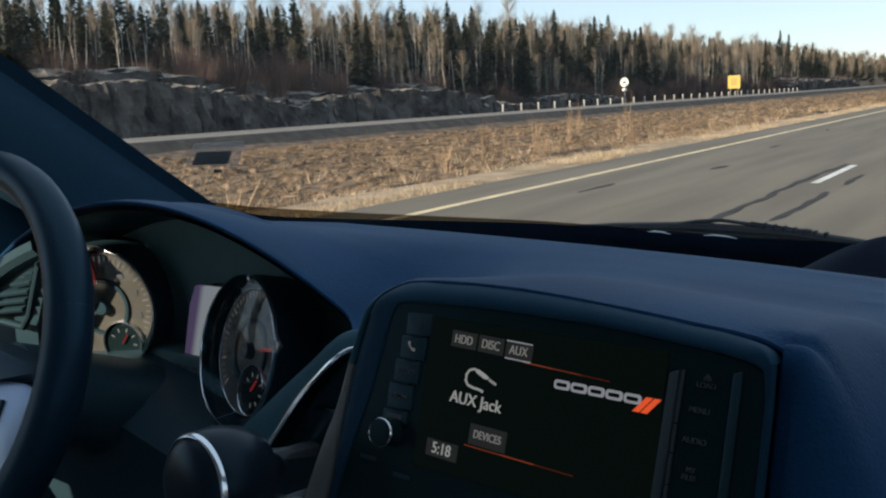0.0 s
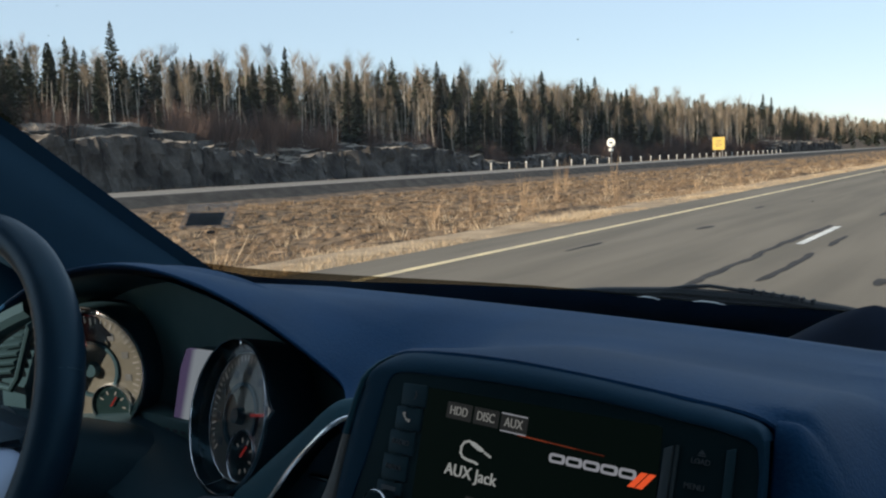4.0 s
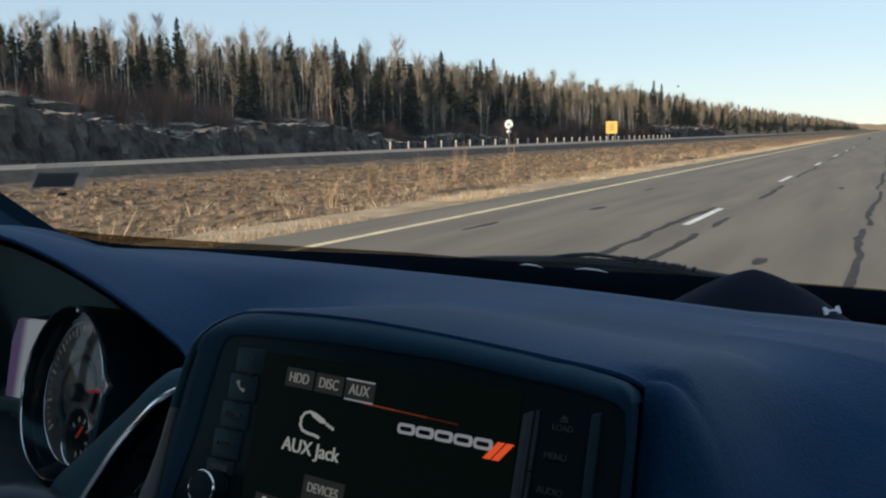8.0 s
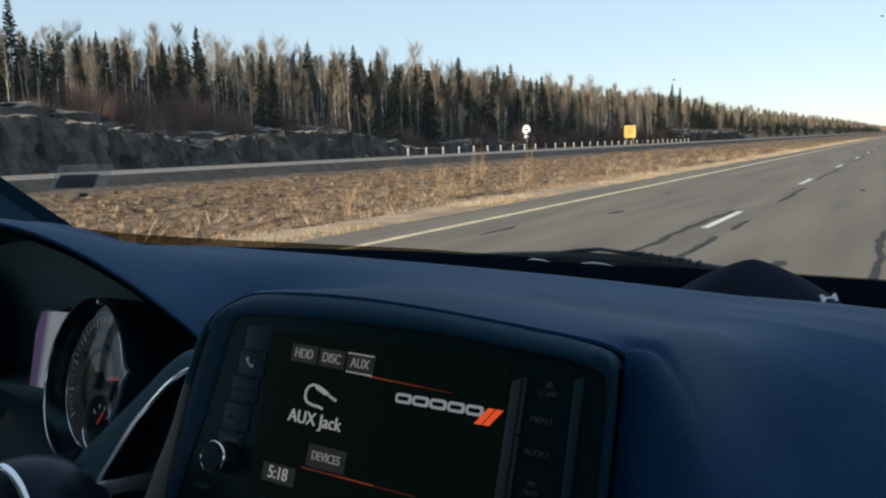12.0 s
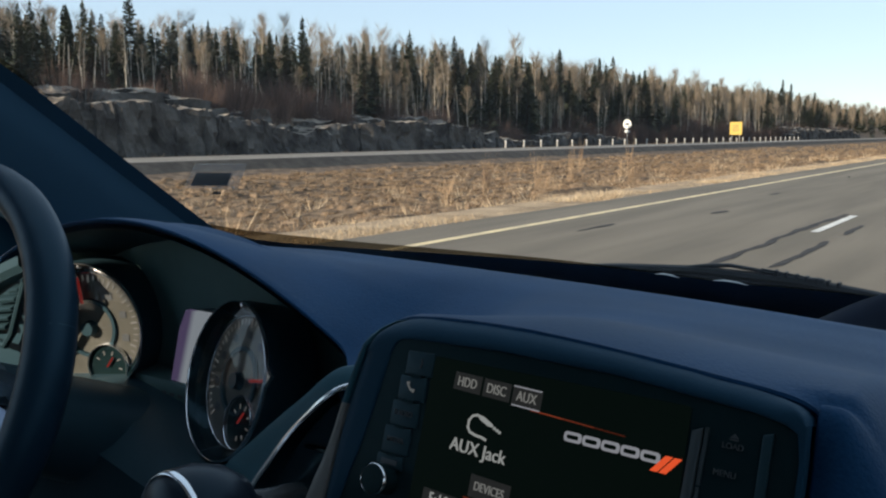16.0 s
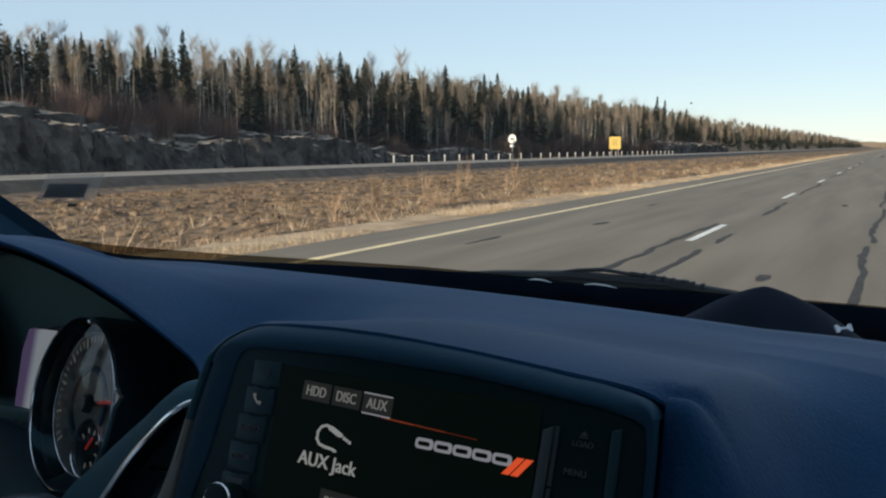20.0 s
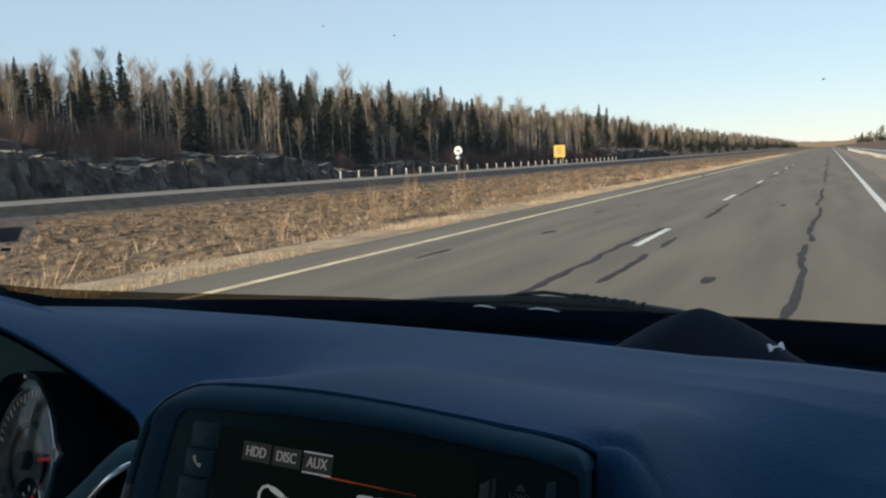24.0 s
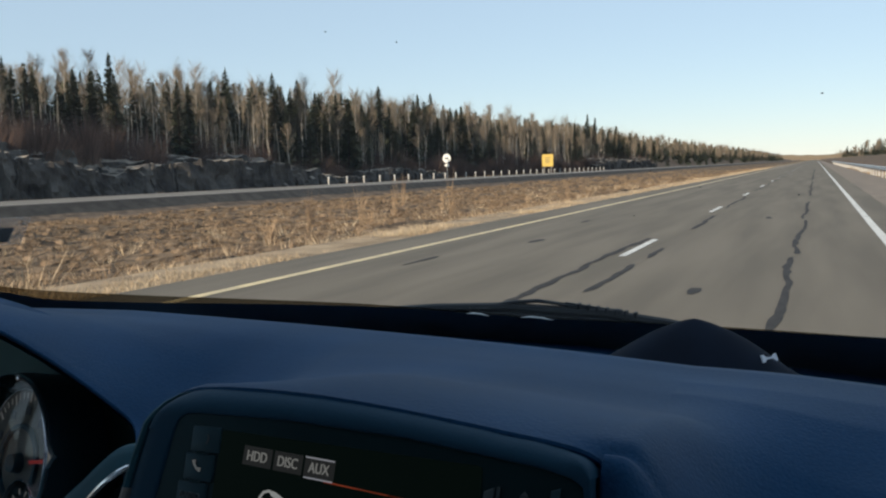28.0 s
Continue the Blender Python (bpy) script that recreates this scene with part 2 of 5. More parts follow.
M_FLANK = mat("grained_grey", (0.17, 0.168, 0.16), 0.7, vary=0.15, scale=15, bump=0.4, bump_scale=600)
M_KNOB = mat("knob_black", (0.012, 0.018, 0.028), 0.34, vary=0.1, scale=20, spec=0.22)
M_STRIP = mat("dim_strip", (0.040, 0.055, 0.062), 0.5, vary=0.1, scale=30)
M_POST = mat("pale_trim", (0.15, 0.138, 0.11), 0.7, vary=0.1, scale=10, bump=0.2, bump_scale=400)
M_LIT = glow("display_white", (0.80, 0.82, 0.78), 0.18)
M_LIT_SOFT = glow("display_soft", (0.60, 0.60, 0.56), 0.15)
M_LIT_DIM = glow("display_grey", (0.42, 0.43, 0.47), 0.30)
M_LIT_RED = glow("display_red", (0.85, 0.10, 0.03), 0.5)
M_LINE = [glow("display_red_line", (0.40, 0.07, 0.03), strength) for strength in (0.26, 0.17, 0.07)]
M_NUMERAL = glow("dial_mark", (0.40, 0.40, 0.38), 0.10)
M_NUMERAL.node_tree.nodes["Principled BSDF"].inputs["Base Color"].default_value = (0.16, 0.16, 0.155, 1)
M_FACE = mat("radio_black", (0.010, 0.023, 0.026), 0.3, vary=0.1, scale=10, spec=0.1)
M_MARK = mat("button_mark", (0.07, 0.08, 0.09), 0.6, vary=0.1, scale=30)
for bluish in (M_DASH, M_DASH_LOW, M_BLACK, M_GLOSS, M_BEZEL, M_LEATHER, M_TRIM, M_PANEL, M_KNOB, M_FACE, M_BUTTON, M_VANE):
    bluish.node_tree.nodes["Principled BSDF"].inputs["Specular Tint"].default_value = (0.45, 0.80, 1.0, 1)
M_PANE = pane("windshield_glass", gloss_share=0.02)
# windshield with an added scattering film that veils the outside with haze
M_SHIELD = pane("veiled_windshield", gloss_share=0.02, veil=0.016)
M_LENS = pane("lens_glass", gloss_share=0.06)
M_DOTS = pane("dotted_band", (0.20, 0.175, 0.135), gloss_share=0.03)
# tint assumed for the unseen rear windows, to keep sun off the dials
M_TINTED = pane("sun_dimming_glass", (0.34, 0.38, 0.41))
M_FILM = pane("sticker_film", (0.97, 0.97, 0.97), gloss_share=0.20, cloudy=True)
M_MIRROR = mat("mirror_glass", (0.9, 0.9, 0.9), 0.02, metal=1.0, vary=0.0, scale=1)
# pale so that the unseen roof lining and seats brighten the cabin
M_PALE = mat("headliner", (0.62, 0.66, 0.70), 0.9, vary=0.1, scale=8)
M_WHITE_LOGO = mat("white_thread", (0.75, 0.76, 0.80), 0.7, vary=0.1, scale=50)
M_FRIT = mat("black_glass_band", (0.095, 0.105, 0.118), 0.6, vary=0.1, scale=20, spec=0.2)
M_RUBBER = mat("wiper_black", (0.014, 0.017, 0.020), 0.6, vary=0.15, scale=20, spec=0.15)
M_SPECK = mat("dried_dirt", (0.10, 0.10, 0.09), 0.9, vary=0.2, scale=50)


# ---- mesh helpers ----
def finish(bm, name, material, smooth=True):
    bmesh.ops.recalc_face_normals(bm, faces=bm.faces)
    me = bpy.data.meshes.new(name)
    bm.to_mesh(me)
    bm.free()
    me.materials.append(material)
    if smooth:
        me.shade_smooth()
        me.set_sharp_from_angle(angle=radians(38))
    return me


def thing(name, label, category, at=(0, 0, 0), group="", kind=""):
    ob = new(name)
    ob.location = at
    return tagged(ob, label, category, group, kind)


def part(name, bm, material, parent, label="", smooth=True):
    """Links a bmesh (in the parent's own space) as one mesh object under parent."""
    ob = new(name, finish(bm, name, material, smooth) if isinstance(bm, bmesh.types.BMesh) else bm)
    ob.parent = parent
    if label:
        tagged(ob, label)
    return ob


def box(size, at=(0, 0, 0), bevel=0.0, turn=None, bm=None, segments=2):
    made = bmesh.new()
    bmesh.ops.create_cube(made, size=1.0)
    bmesh.ops.scale(made, vec=size, verts=made.verts)
    if bevel:
        bmesh.ops.bevel(made, geom=made.edges[:], offset=bevel, segments=segments, profile=0.5, affect="EDGES")
    if turn is not None:
        bmesh.ops.transform(made, matrix=turn, verts=made.verts)
    bmesh.ops.translate(made, vec=at, verts=made.verts)
    return merge(bm, made)


def merge(bm, made):
    if bm is None:
        return made
    me = bpy.data.meshes.new("joined")
    made.to_mesh(me)
    made.free()
    bm.from_mesh(me)
    bpy.data.meshes.remove(me)
    return bm


def grid_mesh(rows, closed=False, caps=False):
    """A skin through rows of points of equal count. closed: each row is a ring."""
    bm = bmesh.new()
    vs = [[bm.verts.new(p) for p in row] for row in rows]
    n = len(rows[0])
    for a, b in zip(vs, vs[1:]):
        for i in range(n if closed else n - 1):
            j = (i + 1) % n
            bm.faces.new((a[i], a[j], b[j], b[i]))
    if caps and closed:
        bm.faces.new(vs[0])
        bm.faces.new(list(reversed(vs[-1])))
    return bm


def tube(points, radius, sides=8, flat=1.0):
    """A tube along points. radius: a number or one for each point. flat: height over width of its section."""
    pts = [Vector(p) for p in points]
    rows = []
    for i, p in enumerate(pts):
        along = (pts[min(i + 1, len(pts) - 1)] - pts[max(i - 1, 0)]).normalized()
        up = Vector((0, 0, 1)) if abs(along.z) < 0.95 else Vector((0, 1, 0))
        side = along.cross(up).normalized()
        top = side.cross(along)
        r = radius[i] if isinstance(radius, (list, tuple)) else radius
        rows.append([p + side * math.cos(k * 2 * math.pi / sides) * r + top * math.sin(k * 2 * math.pi / sides) * r * flat for k in range(sides)])
    return grid_mesh(rows, closed=True, caps=True)


def spin(profile, steps=40, turn=None, sweep=2 * math.pi):
    """A body of revolution round z: profile of (radius, height)."""
    whole = abs(sweep - 2 * math.pi) < 1e-6
    rows = []
    for k in range(steps if whole else steps + 1):
        a = sweep * k / steps
        rows.append([Vector((r * math.cos(a), r * math.sin(a), h)) for r, h in profile])
    if whole:
        rows.append(rows[0])
    bm = grid_mesh(rows)
    bmesh.ops.remove_doubles(bm, verts=bm.verts, dist=1e-6)
    if turn is not None:
        bmesh.ops.transform(bm, matrix=turn, verts=bm.verts)
    return bm


def plate(outline, depth, turn=None, bevel=0.0):
    """A flat body: outline in x, y, thickness from -depth to 0 in z."""
    bm = bmesh.new()
    top = [bm.verts.new((x, y, 0)) for x, y in outline]
    low = [bm.verts.new((x, y, -depth)) for x, y in outline]
    bm.faces.new(top)
    bm.faces.new(list(reversed(low)))
    n = len(outline)
    for i in range(n):
        bm.faces.new((top[i], low[i], low[(i + 1) % n], top[(i + 1) % n]))
    if bevel:
        edges = [e for e in bm.edges if abs(e.verts[0].co.z) < 1e-9 and abs(e.verts[1].co.z) < 1e-9]
        bmesh.ops.bevel(bm, geom=edges, offset=bevel, segments=2, profile=0.5, affect="EDGES")
    if turn is not None:
        bmesh.ops.transform(bm, matrix=turn, verts=bm.verts)
    return bm


def rounded(w, h, r, steps=5, at=(0, 0)):
    out = []
    for cx, cy, a0 in ((w / 2 - r, h / 2 - r, 0), (-w / 2 + r, h / 2 - r, 90), (-w / 2 + r, -h / 2 + r, 180), (w / 2 - r, -h / 2 + r, 270)):
        for k in range(steps + 1):
            a = radians(a0 + 90 * k / steps)
            out.append((at[0] + cx + r * math.cos(a), at[1] + cy + r * math.sin(a)))
    return out


def letters(text, size, turn, material, parent, name="lettering", depth=0.0004, squeeze=1.0, align="CENTER"):
    cu = bpy.data.curves.new(name, "FONT")
    cu.body, cu.size, cu.extrude, cu.align_x, cu.align_y = text, size, depth, align, "CENTER"
    ob = bpy.data.objects.new(name, cu)
    scene.collection.objects.link(ob)
    bpy.context.view_layer.update()
    me = bpy.data.meshes.new_from_object(ob.evaluated_get(bpy.context.evaluated_depsgraph_get()))
    bpy.data.objects.remove(ob)
    me.transform(turn @ Matrix.Diagonal((squeeze, 1, 1, 1)))
    me.materials.clear()
    me.materials.append(material)
    return part(name, me, material, parent)


def soup(name, verts, faces, material, smooth=False):
    me = bpy.data.meshes.new(name)
    me.from_pydata([tuple(v) for v in verts], [], faces)
    me.materials.append(material)
    me.update()
    return me


def lerp_table(table, x):
    return float(np.interp(x, [a for a, _ in table], [b for _, b in table]))


def ease(a, b, x):
    t = min(1.0, max(0.0, (x - a) / (b - a)))
    return t * t * (3 - 2 * t)


# ---- the van that the camera sits in ----
van = thing("minivan", "minivan cabin with a dark blue-grey dashboard, parked on the asphalt lane", "car")

# The screen's own axes: u across, v up, w towards the seats.
S_YAW, S_TILT, S_AT = radians(2), radians(18), Vector((-0.2816, 0.368, 1.2655))
S_N = Vector((-math.sin(S_YAW) * math.cos(S_TILT), -math.cos(S_YAW) * math.cos(S_TILT), math.sin(S_TILT)))
S_R = Vector((math.cos(S_YAW), -math.sin(S_YAW), 0))
S_U = S_N.cross(S_R)
SCREEN = Matrix((S_R.to_4d(), S_U.to_4d(), S_N.to_4d(), S_AT.to_4d())).transposed()
for r in range(3):
    SCREEN[3][r] = 0.0
SCREEN[3][3] = 1.0


def on_screen(u, v, w=0.0):
    """The pose at a place of the screen's face, in millimetres."""
    return SCREEN @ Matrix.Translation((u / 1000, v / 1000, w / 1000))


RIM = [(-1.1, 1.270), (-0.72, 1.284), (-0.60, 1.287), (-0.47, 1.285), (-0.32, 1.281), (-0.25, 1.279), (-0.16, 1.275), (-0.09, 1.271), (-0.04, 1.268), (0.03, 1.265), (0.06, 1.264), (0.7, 1.245)]
CREST = [(0.50, -0.016), (0.56, -0.002), (0.60, 0.001), (0.66, 0.0), (0.68, -0.012), (0.72, -0.055), (0.80, -0.070), (1.06, -0.088)]
EDGE_V = [(-60, -60), (-46, -30), (-42, -4), (-38, 12), (-35.5, 22), (-31, 31), (-23.5, 37.5), (-12, 42), (0, 44), (14, 45), (40, 46.2), (75, 46), (107, 44.2), (142, 41.4), (170, 38.6), (190, 36.8), (202, 35), (210, 32.5), (215, 28.5), (218, 21), (225, 10)]
EDGE_S = EDGE_V[:16] + [(202, 36), (232, 34)]


def lip_z(x):
    return 1.331 - 1.04 * (x + 0.70) ** 2


def dash_edge(x):
    """The front edge of the dashboard's top: place in y and height."""
    hood = 1 - ease(-0.425, -0.345, x)
    pass_side = ease(-0.066, 0.045, x)
    mid_y = 0.3886 - 0.0349 * (min(x, -0.05) + 0.2816)
    u = (x + 0.2816) / math.cos(S_YAW) * 1000
    mid_z = 1.263 + 0.951 * lerp_table(EDGE_V, u) / 1000 if -0.335 < x < -0.06 else (1.25 if x < -0.3 else 1.292)
    y = hood * 0.47 + (1 - hood) * ((1 - pass_side) * mid_y + pass_side * 0.46)
    smooth_z = 1.263 + 0.951 * lerp_table(EDGE_S, u) / 1000 if -0.335 < x < -0.06 else mid_z
    lift = (1 - hood) * (1 - pass_side) * (smooth_z - mid_z)
    z = hood * lip_z(x) + (1 - hood) * ((1 - pass_side) * mid_z + pass_side * 1.232)
    return y, z, hood, pass_side, lift


def dash_top(x, y, dip=1.0):
    ye, ze, hood, pas, lift = dash_edge(x)
    ze += lift
    back = lerp_table(RIM, x) + lerp_table(CREST, y)
    t = ease(0.0, 1.0, (y - ye) / max(0.05, 0.64 - ye))
    rise = math.sin(min(1, max(0, (y - ye) / 0.16)) * math.pi * 0.5)
    front = ze + (0.004 * (1 - hood) * (1 - pas) + 0.006 * hood + 0.03 * pas) * rise
    return front * (1 - t) + back * t - dip * lift * math.exp(-(((y - ye) / 0.008) ** 2))


dash_rows = []
dxs = [-1.10 + 0.02 * k for k in range(33)] + [-0.445 + 0.006 * k for k in range(25)] + [-0.29 + 0.02 * k for k in range(11)] + [-0.086 + 0.004 * k for k in range(6)]
for x in dxs:
    ye, ze, hood, pas, lift = dash_edge(x)
    row = []
    for k in range(36):
        y = (1.06, 0.9, 0.80, 0.75, 0.72, 0.695, 0.68, 0.67, 0.66)[k] if k < 9 else 0.65 + (ye - 0.65) * (1 - (1 - (k - 9) / 26) ** 1.4)
        row.append((x, y, dash_top(x, y)))
    under = hood
    for drop, back in ((0.0015, -0.0008), (0.004, 0.0006), (0.03, 0.006), (0.09, 0.012), (0.2, 0.02), (0.34, 0.03)):
        dn = (0.010 if drop > 0.01 else drop) * under + drop * (1 - under)
        bk = (back if drop <= 0.01 else min(0.07, drop * 0.6)) * under + back * (1 - under)
        row.append((x, ye + bk, ze - dn))
    dash_rows.append(row)
for _ in range(14):  # soften the hollow between the dial hood and the centre stack
    before = [list(row) for row in dash_rows]
    for i in range(1, len(dash_rows) - 1):
        if -0.56 < dxs[i] < -0.22:
            near = min(1.0, (dxs[i] + 0.56) / 0.05, (-0.22 - dxs[i]) / 0.05)
            for k in range(7, 33):
                w = 0.9 * near * min(1.0, (33 - k) / 7)
                a, b = before[i - 1][k], before[i + 1][k]
                x, y, z = before[i][k]
                f = (x - a[0]) / (b[0] - a[0])
                dash_rows[i][k] = (x, y + w * (a[1] + (b[1] - a[1]) * f - y), z + w * (a[2] + (b[2] - a[2]) * f - z))
dashboard = part("dashboard", grid_mesh(dash_rows), M_DASH, van, "blue-grey soft-touch dashboard top")

# The passenger's end: a smooth slope out of which the centre stack's rounded corner rises.
SLOPE = [(0.22, -0.215), (0.26, -0.160), (0.30, -0.122), (0.34, -0.091), (0.40, -0.056), (0.46, -0.031)] + CREST
pass_rows = []
stack_y = dash_edge(-0.066)[0]
for x in [-0.0676, -0.066] + [-0.064 + 0.002 * k for k in range(60)] + [0.058 + 0.03 * k for k in range(22)]:
    row = []
    for k in range(150):
        y = (1.06, 0.9, 0.80, 0.75, 0.72, 0.695, 0.68, 0.67, 0.66)[k] if k < 9 else 0.65 - 0.43 * ((k - 9) / 140)
        low = lerp_table(RIM, x) + lerp_table(SLOPE, y)
        top = dash_top(-0.066, max(y, stack_y), 0.0)
        sink = 0.0045 * math.exp(-((max(0.0, x + 0.0676) / 0.008) ** 2))  # the edge rolls in towards the screen
        wall = 1.2655 + 3.078 * (y - 0.3605 - sink)
        gap, soft = top - wall, 0.010 + 0.016 * ease(-0.066, -0.045, x)
        high = 0.5 * (top + wall - math.sqrt(gap * gap + soft * soft))
        wide = 0.030 + 0.045 * ease(0.43, 0.62, y)
        f = ease(-wide, wide, wide - 0.060 - x)
        join = (dash_top(-0.066, y) - high) * ease(stack_y, stack_y + 0.006, y) * (1 - ease(-0.066, -0.030, x)) if y > stack_y else 0.0
        row.append((x, y, low + max(0.0, high - low) * f + join))
    if not pass_rows:
        pass_rows.append([(x - 0.0005, y, z - 0.05) for _, y, z in row])
    pass_rows.append(row)
slope = part("passenger_dash", grid_mesh(pass_rows), M_DASH, van, "blue-grey dashboard slope before the passenger seat")
slope.data.set_sharp_from_angle(angle=radians(85))

# The binnacle: a dark tunnel round the dials, closed by a panel.
tunnel = []
for y, shrink in ((0.474, 0.0), (0.50, 0.006), (0.558, 0.02)):
    ring = []
    for k in range(31):
        x = -1.0 + 0.585 * k / 30
        ring.append((x + shrink * (1 - 2 * k / 30), y, lip_z(x) - 0.010 - shrink))
    ring = [(-1.0 + shrink, y, 1.05)] + ring + [(-0.405 - shrink, y, 1.20), (-0.42 - shrink, y, 1.08)]
    tunnel.append(ring)
binnacle = part("binnacle", grid_mesh(tunnel), M_BLACK, van, "black tunnel round the dials")
back = tunnel[-1]
panel_bm = bmesh.new()
panel_bm.faces.new([panel_bm.verts.new((x, 0.557, z)) for x, y, z in back])
part("cluster_panel", panel_bm, M_PANEL, binnacle)
part("cluster_trim", box((0.30, 0.050, 0.034), (-0.70, 0.550, 1.1425), 0.004), M_PANEL, binnacle, "grey trim strip below the dials")
part("cluster_sill", box((0.34, 0.050, 0.040), (-0.70, 0.546, 1.103), 0.004), M_PANEL, binnacle)
for k in range(4):
    part("marking_bar", box((0.007, 0.0006, 0.003), (-0.722 + 0.013 * k, 0.5245, 1.146), 0), M_MARK, binnacle, smooth=False)
lcd = part("display", plate([(-0.716, 1.157), (-0.690, 1.154), (-0.652, 1.153), (-0.652, 1.236), (-0.686, 1.236), (-0.698, 1.215)], 0.006, Matrix.Translation((0, 0.529, 0)) @ Matrix.Rotation(radians(90), 4, "X")), M_LCD, binnacle, "small grey information display")
part("display_housing", plate([(-0.714, 1.159), (-0.690, 1.156), (-0.654, 1.155), (-0.654, 1.234), (-0.685, 1.234), (-0.696, 1.214)], 0.023, Matrix.Translation((0, 0.5345, 0)) @ Matrix.Rotation(radians(90), 4, "X")), M_BLACK, binnacle)


def dial(cx, cy, cz, r, yaw, tilt, needle, mini_at, label, clip=0):
    """A round instrument: chrome ring, ribbed face, numerals as bars, two needles, a clear lens."""
    turn = Matrix.Translation((cx, cy, cz)) @ Matrix.Rotation(radians(yaw), 4, "Z") @ Matrix.Rotation(radians(90 - tilt), 4, "X")
    inner = turn @ Matrix.Translation((0, 0, 0.0075))
    d = part("dial", spin([(0.0, -0.024), (r * 0.84, -0.024)], 48, inner), M_DIAL, van, label)
    part("bowl", spin([(r * 0.84, -0.0170), (r * 0.87, -0.0145), (r * 0.955, -0.005), (r * 0.985, 0.0)], 56, turn), M_GLOSS, d, "gloss black bowl")
    part("ring", spin([(r * 0.986, -0.001), (r * 0.989, 0.0008), (r * 0.996, 0.0014), (r * 1.003, 0.0008), (r * 1.007, -0.0006), (r * 1.006, -0.003)], 64, turn), M_RIM, d, "polished chrome ring")
    part("shell", spin([(r * 1.012, -0.003), (r * 1.03, -0.02), (r * 1.03, -0.05)], 48, turn), M_BLACK, d)
    part("face_ring", spin([(r * 0.832, -0.0235), (r * 0.836, -0.0225), (r * 0.843, -0.0222), (r * 0.850, -0.0225), (r * 0.853, -0.0235)], 56, inner), M_RIM, d, "thin chrome ring")
    part("inner_ring", spin([(r * 0.38, -0.0238), (r * 0.39, -0.021), (r * 0.44, -0.021), (r * 0.45, -0.0238)], 48, inner), M_BLACK, d)
    for k in range(41):
        a = radians(225 - 270 * k / 40)
        long = 0.11 if k % 4 == 0 else 0.07
        at = inner @ Matrix.Rotation(a, 4, "Z") @ Matrix.Translation((r * (0.80 - long / 2), 0, -0.0235))
        part("tick", box((r * long, r * (0.026 if k % 4 == 0 else 0.016), 0.0006), (0, 0, 0), 0, at), M_NUMERAL, d, smooth=False)
    for k in range(9):
        a = radians(225 - 270 * k / 8)
        p = Vector((math.cos(a) * r * 0.60, math.sin(a) * r * 0.60, -0.0235))
        part("numeral_bar", box((r * 0.11, r * 0.10, 0.0005), (0, 0, 0), 0, inner @ Matrix.Translation(p)), M_MARK, d, smooth=False)
    part("rim_stud", spin([(0, 0.0030), (r * 0.022, 0.0026), (r * 0.030, 0.0), (r * 0.030, -0.004)], 14, turn @ Matrix.Translation((0, r * 0.955, -0.003))), M_RIM, d, "small bright stud")
    if clip:
        part("rim_clip", plate([(r * 1.0, r * 0.13), (r * 1.05, r * 0.045), (r * 1.13, 0.0), (r * 1.05, -r * 0.05), (r * 1.0, -r * 0.11)][::-1], 0.004, turn @ Matrix.Rotation(radians(clip), 4, "Z"), 0.0008), M_BRIGHT, d, "bright chrome clip at the rim")
    a = radians(needle)
    part("needle", box((r * 0.40, r * 0.04, 0.002), (r * 0.58, 0, -0.0185), 0.0004, Matrix.Identity(4), None), M_RED, d, "red needle").matrix_basis = inner @ Matrix.Rotation(a, 4, "Z")
    part("hub", spin([(0, -0.016), (r * 0.10, -0.016), (r * 0.12, -0.0238)], 20, inner), M_BLACK, d)
    mt = inner @ Matrix.Translation((mini_at[0] * r, mini_at[1] * r, 0.006))
    part("small_dial", spin([(0, -0.027), (r * 0.32, -0.027)], 32, mt), M_FACE, d)
    part("small_ring", spin([(r * 0.318, -0.0265), (r * 0.322, -0.0235), (r * 0.330, -0.0232), (r * 0.336, -0.0240), (r * 0.338, -0.030)], 32, mt), M_RIM, d, "thin chrome ring")
    for k in range(7):
        at = mt @ Matrix.Rotation(radians(150 - 40 * k), 4, "Z") @ Matrix.Translation((r * 0.20, 0, -0.0266))
        part("small_tick", box((r * 0.06, r * 0.02, 0.0005), (0, 0, 0), 0, at), M_NUMERAL, d, smooth=False)
    part("small_needle", box((r * 0.18, r * 0.022, 0.0015), (r * 0.08, 0, -0.0245), 0, None), M_RED, d).matrix_basis = mt @ Matrix.Rotation(radians(55), 4, "Z")
    lens = part("lens", spin([(0, 0.001), (r * 0.6, 0.0005), (r * 0.955, -0.004)], 40, turn), M_LENS, d, "clear glass lens")
    lens.visible_shadow = False
    return d


dial(-0.592, 0.496, 1.1885, 0.0723, -14.4, 16, 12, (0.30, -0.46), "speedometer with a chrome ring, ribbed grey scale and red needle", 14)
dial(-0.821, 0.496, 1.2025, 0.0725, 22, 0, 100, (0.30, -0.55), "tachometer with a chrome ring and red needle")

# Centre stack: bezel, face, display, buttons.
def resample(points, count):
    """The same line in evenly spaced points."""
    p = [Vector((u, v)) for u, v in points]
    run = [0.0]
    for q, r in zip(p, p[1:]):
        run.append(run[-1] + (r - q).length)
    return [(float(np.interp(run[-1] * k / (count - 1), run, [q.x for q in p])), float(np.interp(run[-1] * k / (count - 1), run, [q.y for q in p]))) for k in range(count)]


